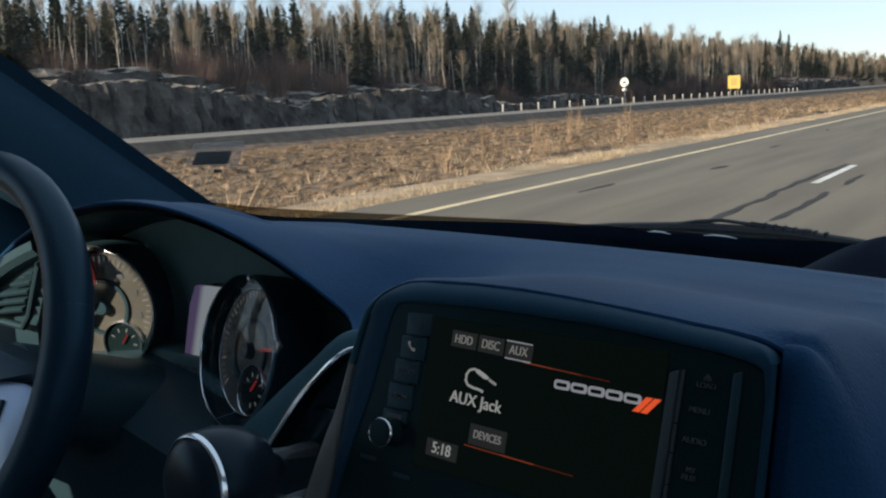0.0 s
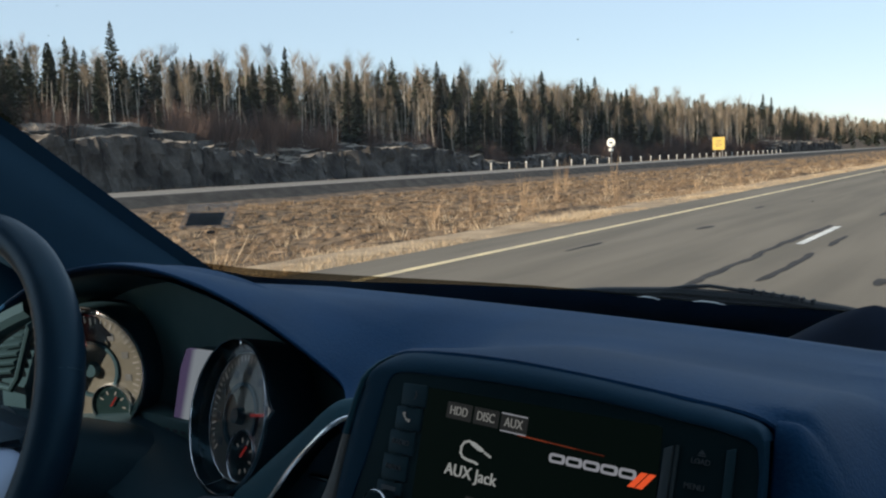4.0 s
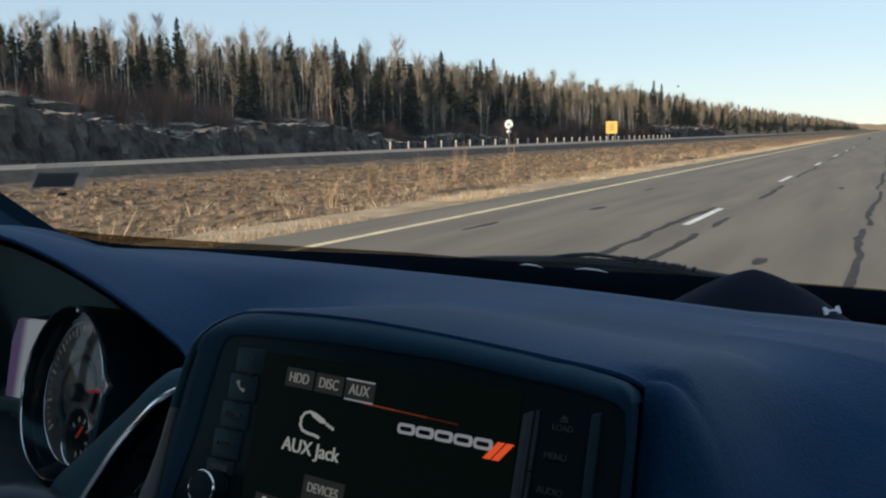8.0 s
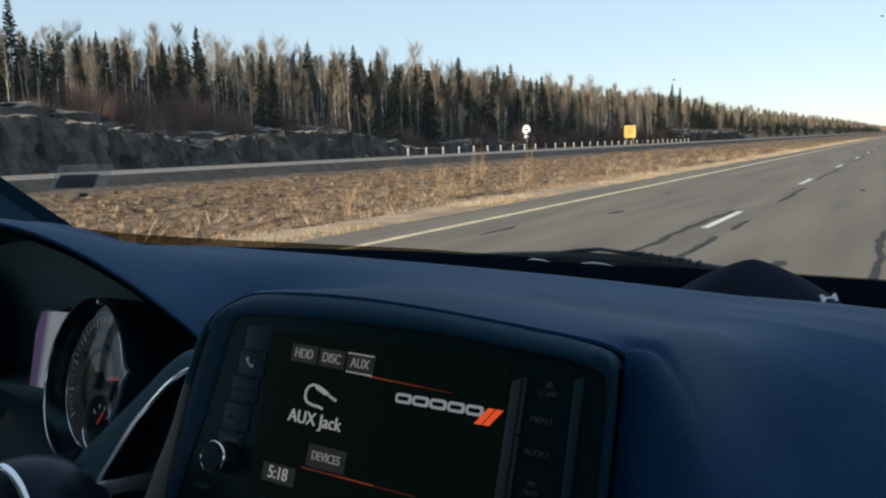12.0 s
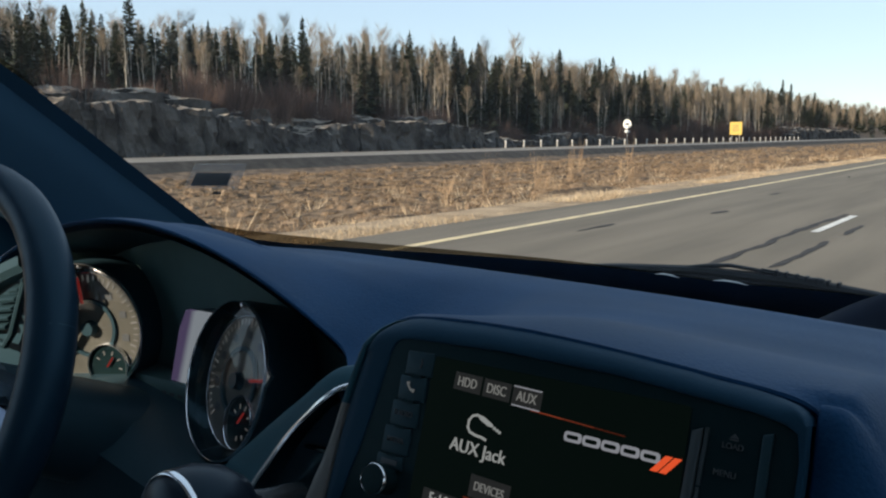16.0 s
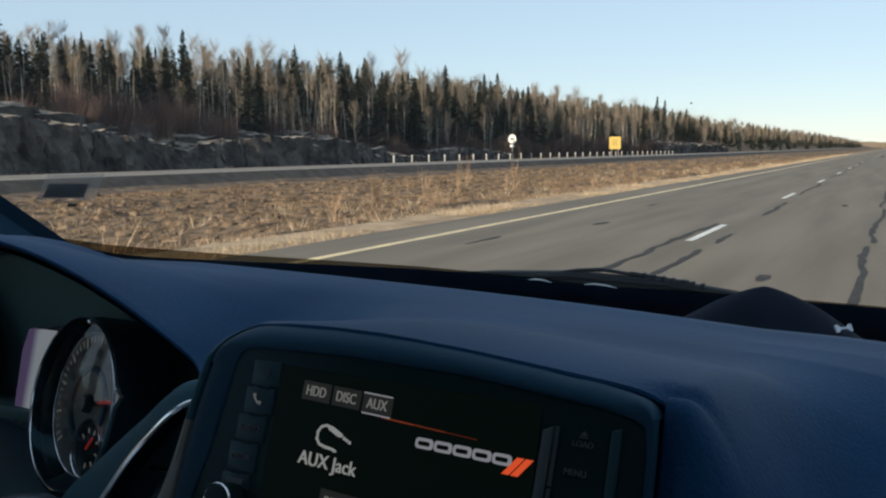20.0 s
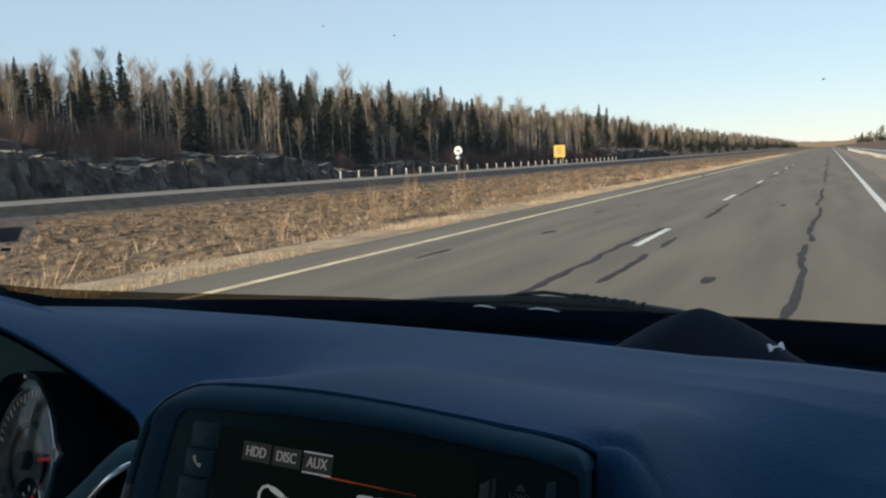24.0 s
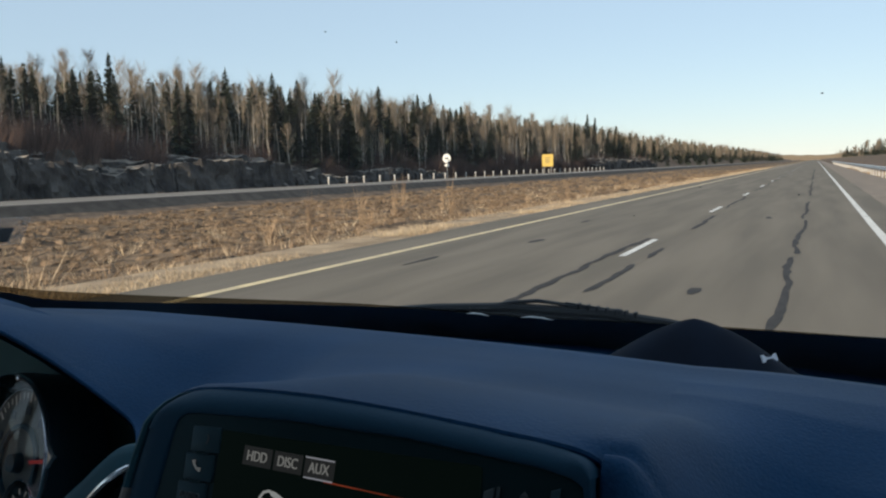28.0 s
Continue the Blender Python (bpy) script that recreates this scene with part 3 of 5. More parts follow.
GROOVE_L = [(-46, -150), (-43.4, -95), (-42, -62), (-39.6, -27), (-37.6, -10.5), (-35, 4.5), (-32, 18)]
GROOVE_T = [(-32, 18), (-29.2, 26), (-24.8, 32.2), (-18.4, 37.4), (-11.2, 40.4), (-3, 42), (5, 42.8), (14, 43.2), (40, 44.2), (70, 44.2), (90, 43.4), (107, 42.4), (125, 41.2), (142, 39.6), (158, 38.3), (170, 36.8), (184, 35.9), (197.5, 33.9), (206, 31.8), (210.4, 29), (212.6, 24.5)]
GROOVE_R = [(212.6, 24.5), (213.3, 16), (213.6, -60), (213, -150)]
FACE_L = [(-35, -100), (-31, -78), (-26.8, -60), (-18.4, -26), (-15.9, -11.5), (-13.4, 4.6), (-11.3, 19)]
FACE_T = [(-11.3, 19), (-9.1, 25), (-5.5, 28.2), (1.9, 29.4), (60, 31.5), (125, 30.5), (190, 25.5), (204, 23.0), (209, 20)]
FACE_R = [(209, 20), (210.8, 10), (211, -60), (210.5, -100)]
bezel_rows = []
BROW = ((0.0, -2.2), (0.0, 0.0), (0.04, 0.16), (0.11, 0.34), (0.22, 0.55), (0.36, 0.74), (0.52, 0.88), (0.70, 0.96), (0.88, 1.0), (0.98, 0.97), (1.0, 0.80))
for t, rise in BROW:
    row = []
    for kind, (outer, inner, count) in enumerate(((GROOVE_L, FACE_L, 14), (GROOVE_T, FACE_T, 70), (GROOVE_R, FACE_R, 12))):
        for k, (g, h) in enumerate(zip(resample(outer, count), resample(inner, count))):
            along = k / (count - 1)
            top = ease(0.0, 0.12, along) * ease(0.0, 0.08, 1 - along) if kind == 1 else 0.0
            low = -1.5 - 6.0 * top if kind < 2 else 1.6
            lift = rise if rise < 0 else rise * top + (1 - top) * (min(1.0, rise * (1.3 if kind < 1 else 2.2)) if t < 0.9 else rise)
            row.append(on_screen(g[0] + (h[0] - g[0]) * t, g[1] + (h[1] - g[1]) * t, low + (3.6 - low) * lift).translation)
    bezel_rows.append(row)
bezel = part("bezel", grid_mesh(bezel_rows), M_BEZEL, van, "dark matte centre-stack bezel with a rounded brow")
bezel.data.set_sharp_from_angle(angle=radians(60))
face_out = [(u / 1000, v / 1000) for u, v in FACE_L + FACE_T[1:] + FACE_R[1:]]
face = part("radio_face", plate(list(reversed(face_out)), 0.01, on_screen(0, 0, 2.5), 0.0), M_FACE, van, "gloss black touchscreen radio")
part("display", plate(rounded(0.144, 0.086, 0.002, 2), 0.002, on_screen(92, -20, 3.0)), M_SCREEN, face, "dark touchscreen display")
for v, hgt in ((16.9, 13.2), (2.9, 13.8), (-11.4, 13.7), (-26.4, 15.0), (-38.4, 7.8)):
    part("button", plate(rounded(0.0186, hgt / 1000, 0.0008, 2), 0.004, on_screen(8.6 + v * 0.15, v, 3.8) @ Matrix.Rotation(radians(2), 4, "Z"), 0.0008), M_BUTTON, face)
for v in (10.0, -4.3, -18.6, -34.2):
    part("button_notch", plate([(-0.005, 0.0006), (-0.003, -0.0007), (0.003, -0.0007), (0.005, 0.0006)], 0.003, on_screen(9.0 + v * 0.16, v, 4.3)), M_FACE, face, smooth=False)
part("phone_mark", tube([on_screen(6.0, 6.2, 4.2).translation, on_screen(6.6, 4.0, 4.2).translation, on_screen(8.4, 2.2, 4.2).translation, on_screen(10.8, 1.8, 4.2).translation], [0.0011, 0.0006, 0.0006, 0.0011], 6), M_NUMERAL, face)
part("voice_mark", tube([on_screen(12.4, 19.6, 4.2).translation, on_screen(13.2, 17.2, 4.2).translation, on_screen(12.2, 14.8, 4.2).translation], 0.0005, 6), M_MARK, face)
letters("RADIO", 0.0042, on_screen(6.6, -11.3, 4.1), M_MARK, face)
letters("MEDIA", 0.0040, on_screen(4.4, -26.2, 4.1), M_MARK, face)
part("marking_bar", box((0.011, 0.0026, 0.0004), (0, 0, 0), 0, on_screen(2.9, -38.4, 4.1)), M_MARK, face)
for u, v in ((-13, -66), (14, -71)):
    part("marking_bar", box((0.013, 0.0024, 0.0004), (0, 0, 0), 0, on_screen(u, v, 3.0)), M_BUTTON, face)
part("volume_knob", spin([(0, 0.012), (0.0072, 0.0118), (0.0080, 0.0110), (0.0083, 0.004), (0.0088, 0.0), (0.0088, -0.004)], 32, on_screen(1.2, -48, 2)), M_FACE, face)
part("knob_ring", spin([(0.0079, 0.0111), (0.0082, 0.0115), (0.0086, 0.0111), (0.0088, 0.0100), (0.0084, 0.0094)], 32, on_screen(1.2, -48, 2)), M_CHROME, face, "chrome rim")
part("side_strip", plate([(0.1632, -0.075), (0.1680, -0.075), (0.1706, 0.0150), (0.1660, 0.0128)], 0.004, on_screen(0, 0, 4.4), 0.0006), M_STRIP, face, "satin grey strip")
for v0, v1 in ((15.4, -9.5), (-10.5, -23.5), (-24.5, -38.5), (-39.5, -62)):
    part("thin_strip", plate([(0.1710 + v1 * 3e-5, v1 / 1000), (0.1726 + v1 * 3e-5, v1 / 1000), (0.1726 + v0 * 3e-5, v0 / 1000), (0.1710 + v0 * 3e-5, v0 / 1000)], 0.003, on_screen(0, 0, 3.6), 0.0), M_STRIP, face)
part("side_strip", plate([(0.1948, -0.075), (0.1990, -0.075), (0.1998, 0.0185), (0.1957, 0.0170)], 0.004, on_screen(0, 0, 4.2), 0.0006), M_BUTTON, face)
for u, v, txt, size in ((183.8, 9.6, "LOAD", 0.0036), (181.9, -2.3, "MENU", 0.0038), (181.2, -16.5, "AUDIO", 0.0038), (181.2, -29.9, "MY", 0.0034), (180.7, -33.5, "FILES", 0.0034)):
    letters(txt, size, on_screen(u, v, 3.0), M_MARK, face, squeeze=0.95)
part("eject_mark", plate([(-0.0019, 0), (0.0019, 0), (0, 0.0020)], 0.0004, on_screen(184.0, 13.2, 3.0)), M_MARK, face, smooth=False)
part("eject_mark", box((0.0038, 0.0006, 0.0004), (0, 0, 0), 0, on_screen(184.0, 12.5, 3.0)), M_MARK, face, smooth=False)
for u, v, w, txt in ((44.6, 12.3, 17.0, "HDD"), (63.0, 11.8, 16.4, "DISC"), (81.2, 11.1, 16.8, "AUX")):
    part("tab", box((w / 1000, 0.0092, 0.0005), (0, 0, 0), 0, on_screen(u, v, 3.3) @ Matrix.Rotation(radians(-1.5), 4, "Z")), M_TAB, face, smooth=False)
    letters(txt, 0.0070, on_screen(u, v - 0.1, 3.7) @ Matrix.Rotation(radians(-1.5), 4, "Z"), M_LIT_SOFT, face, squeeze=0.80)
for v in (15.7, 6.3):
    part("tab_edge", box((0.0162, 0.0007, 0.0006), (0, 0, 0), 0, on_screen(81.2, v, 3.5) @ Matrix.Rotation(radians(-1.5), 4, "Z")), M_LIT_DIM, face, smooth=False)
for u, v, w, dim in ((93.5, 5.4, 18, 0), (111, 4.7, 17, 1), (127.5, 4.0, 16, 2), (66.5, -44.7, 24, 1), (89, -45.2, 21, 0), (111, -45.8, 23, 2)):
    part("red_line", box((w / 1000, 0.0006, 0.0005), (0, 0, 0), 0, on_screen(u, v, 3.4) @ Matrix.Rotation(radians(-2.4 if v > 0 else -1.4), 4, "Z")), M_LINE[dim], face, "thin red display line", smooth=False)
letters("AUX Jack", 0.0093, on_screen(57.8, -20.3, 3.6) @ Matrix.Rotation(radians(-1.2), 4, "Z"), M_LIT, face, squeeze=0.94)
part("tab", box((0.0240, 0.0112, 0.0005), (0, 0, 0), 0, on_screen(68.8, -37.9, 3.3) @ Matrix.Rotation(radians(-1.5), 4, "Z")), M_TAB, face, smooth=False)
letters("DEVICES", 0.0062, on_screen(68.8, -37.7, 3.7) @ Matrix.Rotation(radians(-1.5), 4, "Z"), M_LIT_SOFT, face, squeeze=0.78)
part("tab", box((0.0216, 0.0094, 0.0005), (0, 0, 0), 0, on_screen(39.7, -50.5, 3.3) @ Matrix.Rotation(radians(-1.5), 4, "Z")), M_TAB, face, smooth=False)
letters("5:18", 0.0090, on_screen(39.7, -50.4, 3.7) @ Matrix.Rotation(radians(-1.5), 4, "Z"), M_LIT, face, squeeze=0.86)
loop = [on_screen(u + 2.7, v, 3.6).translation for u, v in ((59.1, -14.0), (56.4, -13.2), (52.4, -12.9), (48.6, -11.9), (46.9, -9.6), (46.9, -6.4), (48.6, -3.7), (51.6, -2.6), (53.6, -3.2))]
part("jack_cord", tube(loop, 0.0007, 6), M_LIT, face, "white plug symbol")
part("jack_plug", tube([on_screen(56.2, -3.0, 3.6).translation, on_screen(57.6, -3.6, 3.6).translation, on_screen(62.6, -5.8, 3.6).translation, on_screen(64.4, -6.6, 3.6).translation], [0.0012, 0.0021, 0.0021, 0.0009], 8, 0.4), M_LIT, face)
for k in range(3):
    part("jack_tip", box((0.0013, 0.0014, 0.0005), (0, 0, 0), 0, on_screen(65.7 + 1.7 * k, -7.2 - 0.7 * k, 3.6)), M_LIT, face, smooth=False)
for k in range(5):
    # five wide badge letters as plain hollow blocks
    at = on_screen(109.6 + 9.8 * k, -2.3 - 0.05 * k, 3.6)
    part("badge_bar", plate(rounded(0.0092, 0.0048, 0.0016, 3), 0.0005, at), M_LIT_DIM, face, smooth=False)
    part("badge_gap", plate(rounded(0.0060, 0.0020, 0.0008, 3), 0.0004, at @ Matrix.Translation((0, 0, 0.0003))), M_SCREEN, face, smooth=False)
for k in range(2):
    part("badge_stripe", plate([(-0.0050, -0.0040), (-0.0016, -0.0040), (0.0048, 0.0038), (0.0014, 0.0038)], 0.0005, on_screen(154.6 + 4.2 * k, -4.3, 4.1)), M_LIT_RED, face, "slanted red stripe", smooth=False)

# Sides of the stack.
FLANK = [(-150, -70), (-110, -66), (-85, -61), (-66, -56.5), (-48, -50.5), (-35, -47), (-18, -44.5), (-9, -43), (5, -40.6), (16, -37.6)]
CORNER = [((-31.2, 20.5), (-36.2, 21.5)), ((-29.2, 26), (-33.6, 27.4)), ((-24.8, 32.2), (-28.2, 33.4)), ((-18.4, 37.4), (-20.2, 38.4)), ((-11.2, 40.4), (-11.6, 40.9))]


def flank_row(g, e, deep=62.0, back=0.0):
    """Across the stack's rolled side: from the groove over its crest, then back into the dash."""
    ways = ((-0.04, -5.0), (0.0, -1.5), (0.12, 0.6), (0.45, 1.6), (0.8, 0.8), (1.0, -1.5), (1.06, -6.0), (1.08, -min(deep - 2.0, 20.0)), (1.12, -deep))
    return [on_screen(g[0] + (e[0] - g[0]) * k, g[1] + (e[1] - g[1]) * k - (0.25 * (-w - 5) if w < -5 else 0), w - back).translation for k, w in ways]


left_side = [flank_row((lerp_table(sorted((q, p) for p, q in GROOVE_L), v), v), (lerp_table(FLANK, v), v)) for v in (-150, -110, -90, -75, -60, -50, -40, -30, -22, -14, -6, 2, 9, 16)]
part("stack_flank", grid_mesh(left_side[:10]), M_FLANK, van, "grey grained side of the centre stack")
part("stack_lip", grid_mesh(left_side[9:] + [flank_row(g, e, 12.0 - n, 2.4 * n) for n, (g, e) in enumerate(CORNER)]), M_DASH_LOW, van, "rolled dark edge round the screen's corner")

# The leaf-shaped vent with a chrome arc, beside the stack.
arc = [(-0.325, 0.392, 1.253), (-0.338, 0.386, 1.2545), (-0.352, 0.381, 1.2468), (-0.366, 0.378, 1.2335), (-0.382, 0.376, 1.2175), (-0.398, 0.374, 1.1975), (-0.412, 0.372, 1.179), (-0.425, 0.370, 1.159), (-0.440, 0.368, 1.132)]


def smooth_line(points, steps=4):
    """A softly curved line through points."""
    p = [Vector(q) for q in points]
    p = [p[0] * 2 - p[1]] + p + [p[-1] * 2 - p[-2]]
    out = []
    for i in range(1, len(p) - 2):
        for k in range(steps):
            t = k / steps
            out.append(0.5 * (2 * p[i] + (p[i + 1] - p[i - 1]) * t + (2 * p[i - 1] - 5 * p[i] + 4 * p[i + 1] - p[i + 2]) * t * t + (3 * p[i] - p[i - 1] - 3 * p[i + 1] + p[i + 2]) * t ** 3))
    return out + [p[-2]]


vent = part("side_vent", grid_mesh([[Vector(p) + Vector((0.004, 0.016, 0)), Vector((-0.318, 0.40, p[2] - 0.004))] for p in arc]), M_GLOSS, van, "gloss black vent panel")
part("chrome_arc", tube(smooth_line(arc), 0.0017, 8), M_BRIGHT, vent, "thin chrome arc")
for k in range(2):
    part("vane", box((0.060 + 0.012 * k, 0.010, 0.0025), (-0.352 - 0.010 * k, 0.394, 1.205 - 0.034 * k), 0.001), M_GLOSS, vent)
wing = []
for p, q in zip(smooth_line(arc), smooth_line([(-0.340, 0.403, 1.264), (-0.356, 0.398, 1.2605), (-0.368, 0.394, 1.252), (-0.384, 0.392, 1.238), (-0.402, 0.391, 1.2235), (-0.4215, 0.390, 1.2075), (-0.440, 0.389, 1.192), (-0.458, 0.388, 1.177), (-0.480, 0.387, 1.150)])):
    a, b = Vector(p), Vector(q)
    wing.append([a, a.lerp(b, 0.35) + Vector((-0.001, -0.001, 0.002)), a.lerp(b, 0.75) + Vector((-0.001, -0.001, 0.002)), b, b + Vector((-0.004, 0.006, -0.004)), b + Vector((-0.012, 0.045, -0.02)), b + Vector((-0.02, 0.09, -0.05))])
part("dash_wing", grid_mesh(wing), M_DASH_LOW, van, "dark panel between dials and centre stack")
lower = []
for x, y0, z0 in ((-1.05, 0.50, 1.135), (-0.90, 0.485, 1.147), (-0.78, 0.475, 1.145), (-0.70, 0.472, 1.131), (-0.62, 0.470, 1.116), (-0.56, 0.462, 1.104), (-0.49, 0.450, 1.096), (-0.44, 0.40, 1.09), (-0.36, 0.385, 1.08)):
    lower.append([(x, y0 + 0.06, z0 + 0.012), (x, y0, z0), (x, y0 - 0.035, z0 - 0.02), (x, y0 - 0.05, z0 - 0.08), (x, y0 - 0.03, z0 - 0.28)])
part("dash_lower", grid_mesh(lower), M_BLACK, van, "dark lower dashboard")
part("steering_column", tube([(-0.765, 0.36, 1.165), (-0.76, 0.45, 1.12), (-0.75, 0.52, 1.085)], [0.052, 0.060, 0.066], 20, 0.85), M_BLACK, van, "black column shroud")

# Gear lever: a fat knob on a stalk that comes out of the dash, its chrome-rimmed end towards the seats.
K_END = Vector((-0.10, -0.98, 0.14)).normalized()
K_SIDE = K_END.cross(Vector((0, 0, 1))).normalized()
K_UP = K_SIDE.cross(K_END)
KNOB = Matrix((K_SIDE.to_4d(), K_UP.to_4d(), K_END.to_4d(), Vector((-0.374, 0.280, 1.193)).to_4d())).transposed()
for r in range(3):
    KNOB[3][r] = 0.0
KNOB[3][3] = 1.0
lever = part("gear_lever", tube([(-0.372, 0.322, 1.189), (-0.388, 0.345, 1.183), (-0.390, 0.365, 1.178), (-0.388, 0.395, 1.172)], [0.0065, 0.0050, 0.0046, 0.006], 12), M_BRIGHT, van, "chrome gear lever stalk")
part("lever_knob", spin([(0.0, 0.0125), (0.014, 0.0115), (0.025, 0.008), (0.0285, 0.004), (0.0325, -0.004), (0.0335, -0.016), (0.031, -0.030), (0.024, -0.042), (0.013, -0.050), (0.008, -0.058)], 40, KNOB), M_KNOB, lever, "black gear knob")
part("knob_band", spin([(0.0296, 0.0030), (0.0303, 0.0040), (0.0310, 0.0036), (0.0316, 0.0022), (0.0320, 0.0004)], 56, KNOB), M_RIM, lever, "chrome band")
part("lever_collar", tube([(-0.334, 0.302, 1.181), (-0.345, 0.325, 1.172), (-0.360, 0.352, 1.160), (-0.372, 0.385, 1.150)], [0.0030, 0.0042, 0.0042, 0.004], 10), M_BRIGHT, lever, "chrome lower bracket")

# Steering wheel.
W = Matrix.Translation((-0.8045, 0.3223, 1.1994)) @ Matrix.Rotation(radians(5), 4, "Z") @ Matrix.Rotation(radians(90 - 22.5), 4, "X")
ring = []
for k in range(64):
    a = 2 * math.pi * k / 64
    fat = 0.0185 + 0.0010 * math.cos(2 * a)
    c = Vector((0.1846 * math.cos(a), 0.1846 * math.sin(a), 0))
    ring.append([W @ (c + Vector((math.cos(a) * fat * math.cos(b), math.sin(a) * fat * math.cos(b), fat * 1.05 * math.sin(b)))) for b in [2 * math.pi * j / 14 for j in range(14)]])
ring.append(ring[0])
wheel_bm = grid_mesh(ring, closed=True)
bmesh.ops.remove_doubles(wheel_bm, verts=wheel_bm.verts, dist=1e-6)
wheel = part("steering_wheel", wheel_bm, M_LEATHER, van, "black leather steering wheel")
for a in (19, 161):
    c, s = math.cos(radians(a)), math.sin(radians(a))
    part("rim_seam", spin([(0.0180, -0.0010), (0.0192, -0.0004), (0.0192, 0.0004), (0.0180, 0.0010)], 18, W @ Matrix.Translation((0.1846 * c, 0.1846 * s, 0)) @ Matrix.Rotation(radians(a), 4, "Z") @ Matrix.Rotation(radians(90), 4, "X")), M_BLACK, wheel)
half = [(0.0, 0.026), (0.06, 0.024), (0.11, 0.018), (0.168, 0.012), (0.168, -0.004), (0.12, -0.006), (0.080, -0.010), (0.064, -0.028), (0.053, -0.058), (0.046, -0.10), (0.030, -0.122), (0.0, -0.126)]
pad_out = half + [(-x, y) for x, y in half[-2:0:-1]]
part("airbag_pad", plate(list(reversed(pad_out)), 0.040, W @ Matrix.Translation((0, 0, 0.012)), 0.008), M_LEATHER, wheel, "black airbag cover")
for s in (1, -1):
    spoke = part("spoke", plate([(s * x, y) for x, y in [(0.072, -0.008), (0.145, -0.004), (0.170, -0.010), (0.166, -0.030), (0.150, -0.062), (0.126, -0.112), (0.046, -0.112), (0.046, -0.088), (0.052, -0.056), (0.062, -0.026)]][::s], 0.016, W @ Matrix.Translation((0, 0, 0.006)), 0.005), M_SILVER, wheel, "satin silver spoke")
    part("switch_field", plate([(s * x, y) for x, y in [(0.078, -0.024), (0.126, -0.022), (0.123, -0.052), (0.106, -0.098), (0.066, -0.096), (0.069, -0.060)]][::s], 0.006, W @ Matrix.Translation((0, 0, 0.0085)), 0.001), M_BLACK, wheel)
    for bx, by, bw, bh in ((0.101, -0.034, 0.038, 0.017), (0.087, -0.055, 0.015, 0.016), (0.107, -0.055, 0.018, 0.018), (0.082, -0.078, 0.015, 0.022), (0.100, -0.078, 0.015, 0.022)):
        part("switch", box((bw, bh, 0.004), (s * bx, by, 0.010), 0.0012), M_BUTTON, wheel).matrix_basis = W

# Driver's end: air vent, pillar, door, window and mirror.
ARCH = [(p.x, p.z) for p in smooth_line([(-1.06, 0, 1.105), (-1.035, 0, 1.150), (-1.012, 0, 1.180), (-0.975, 0, 1.218), (-0.916, 0, 1.250), (-0.870, 0, 1.268), (-0.832, 0, 1.280)])]
UPRIGHT = Matrix.Translation((0, 0.452, 0)) @ Matrix.Rotation(radians(90), 4, "X")
avent = part("air_vent", plate([(-1.06, 1.10), (-0.882, 1.10), (-0.872, 1.19), (-0.83, 1.262), (-0.832, 1.280)] + ARCH[-2::-1], 0.02, Matrix.Translation((0, 0.004, 0)) @ UPRIGHT), M_BLACK, van, "black side air vent with grey vanes")
for k in range(6):
    z = 1.203 + 0.0125 * k
    x0, x1 = -0.985 + 0.031 * k, -0.872 + 0.0078 * k
    part("vane", box((x1 - x0, 0.012, 0.0045), (0, 0, 0), 0.001, Matrix.Translation(((x0 + x1) / 2, 0.447, z)) @ Matrix.Rotation(radians(-9), 4, "Y") @ Matrix.Rotation(radians(25), 4, "X")), M_VANE, avent, "grey vane")
part("vent_frame", grid_mesh([[(x - 0.012, 0.456, z + 0.010), (x - 0.008, 0.444, z + 0.008), (x, 0.440, z), (x + 0.006, 0.443, z - 0.006), (x + 0.008, 0.454, z - 0.008)] for x, z in ARCH]), M_VANE, avent, "grey arched vent frame")
part("vent_frame", tube([(-1.0, 0.446, 1.193), (-0.94, 0.445, 1.191), (-0.878, 0.444, 1.190), (-0.862, 0.444, 1.205), (-0.833, 0.446, 1.262)], 0.004, 8), M_VANE, avent)
part("vent_tab", box((0.018, 0.014, 0.010), (-0.948, 0.438, 1.204), 0.002), M_PALE, avent, "pale thumb tab")


def pillar(x_in, x_out, mirror=1):
    rows = []
    for y, z in ((0.93, 1.175), (0.782, 1.28), (0.694, 1.344), (0.53, 1.468), (0.398, 1.557), (0.13, 1.75)):
        dy = 0.185
        rows.append([(x_in, y, z), (x_in - 0.01 * mirror, y - 0.02, z - 0.004), (x_in + 0.004 * mirror, y - dy * 0.5, z), (x_in - 0.012 * mirror, y - dy, z - 0.004), (x_out, y - dy - 0.01, z), (x_out, y + 0.03, z)])
    return grid_mesh(rows, closed=True, caps=True)


part("windshield_pillar", pillar(-0.955, -1.08), M_TRIM, van, "dark cloth-trimmed windshield pillar")
part("windshield_pillar", pillar(0.575, 0.70, -1), M_TRIM, van)


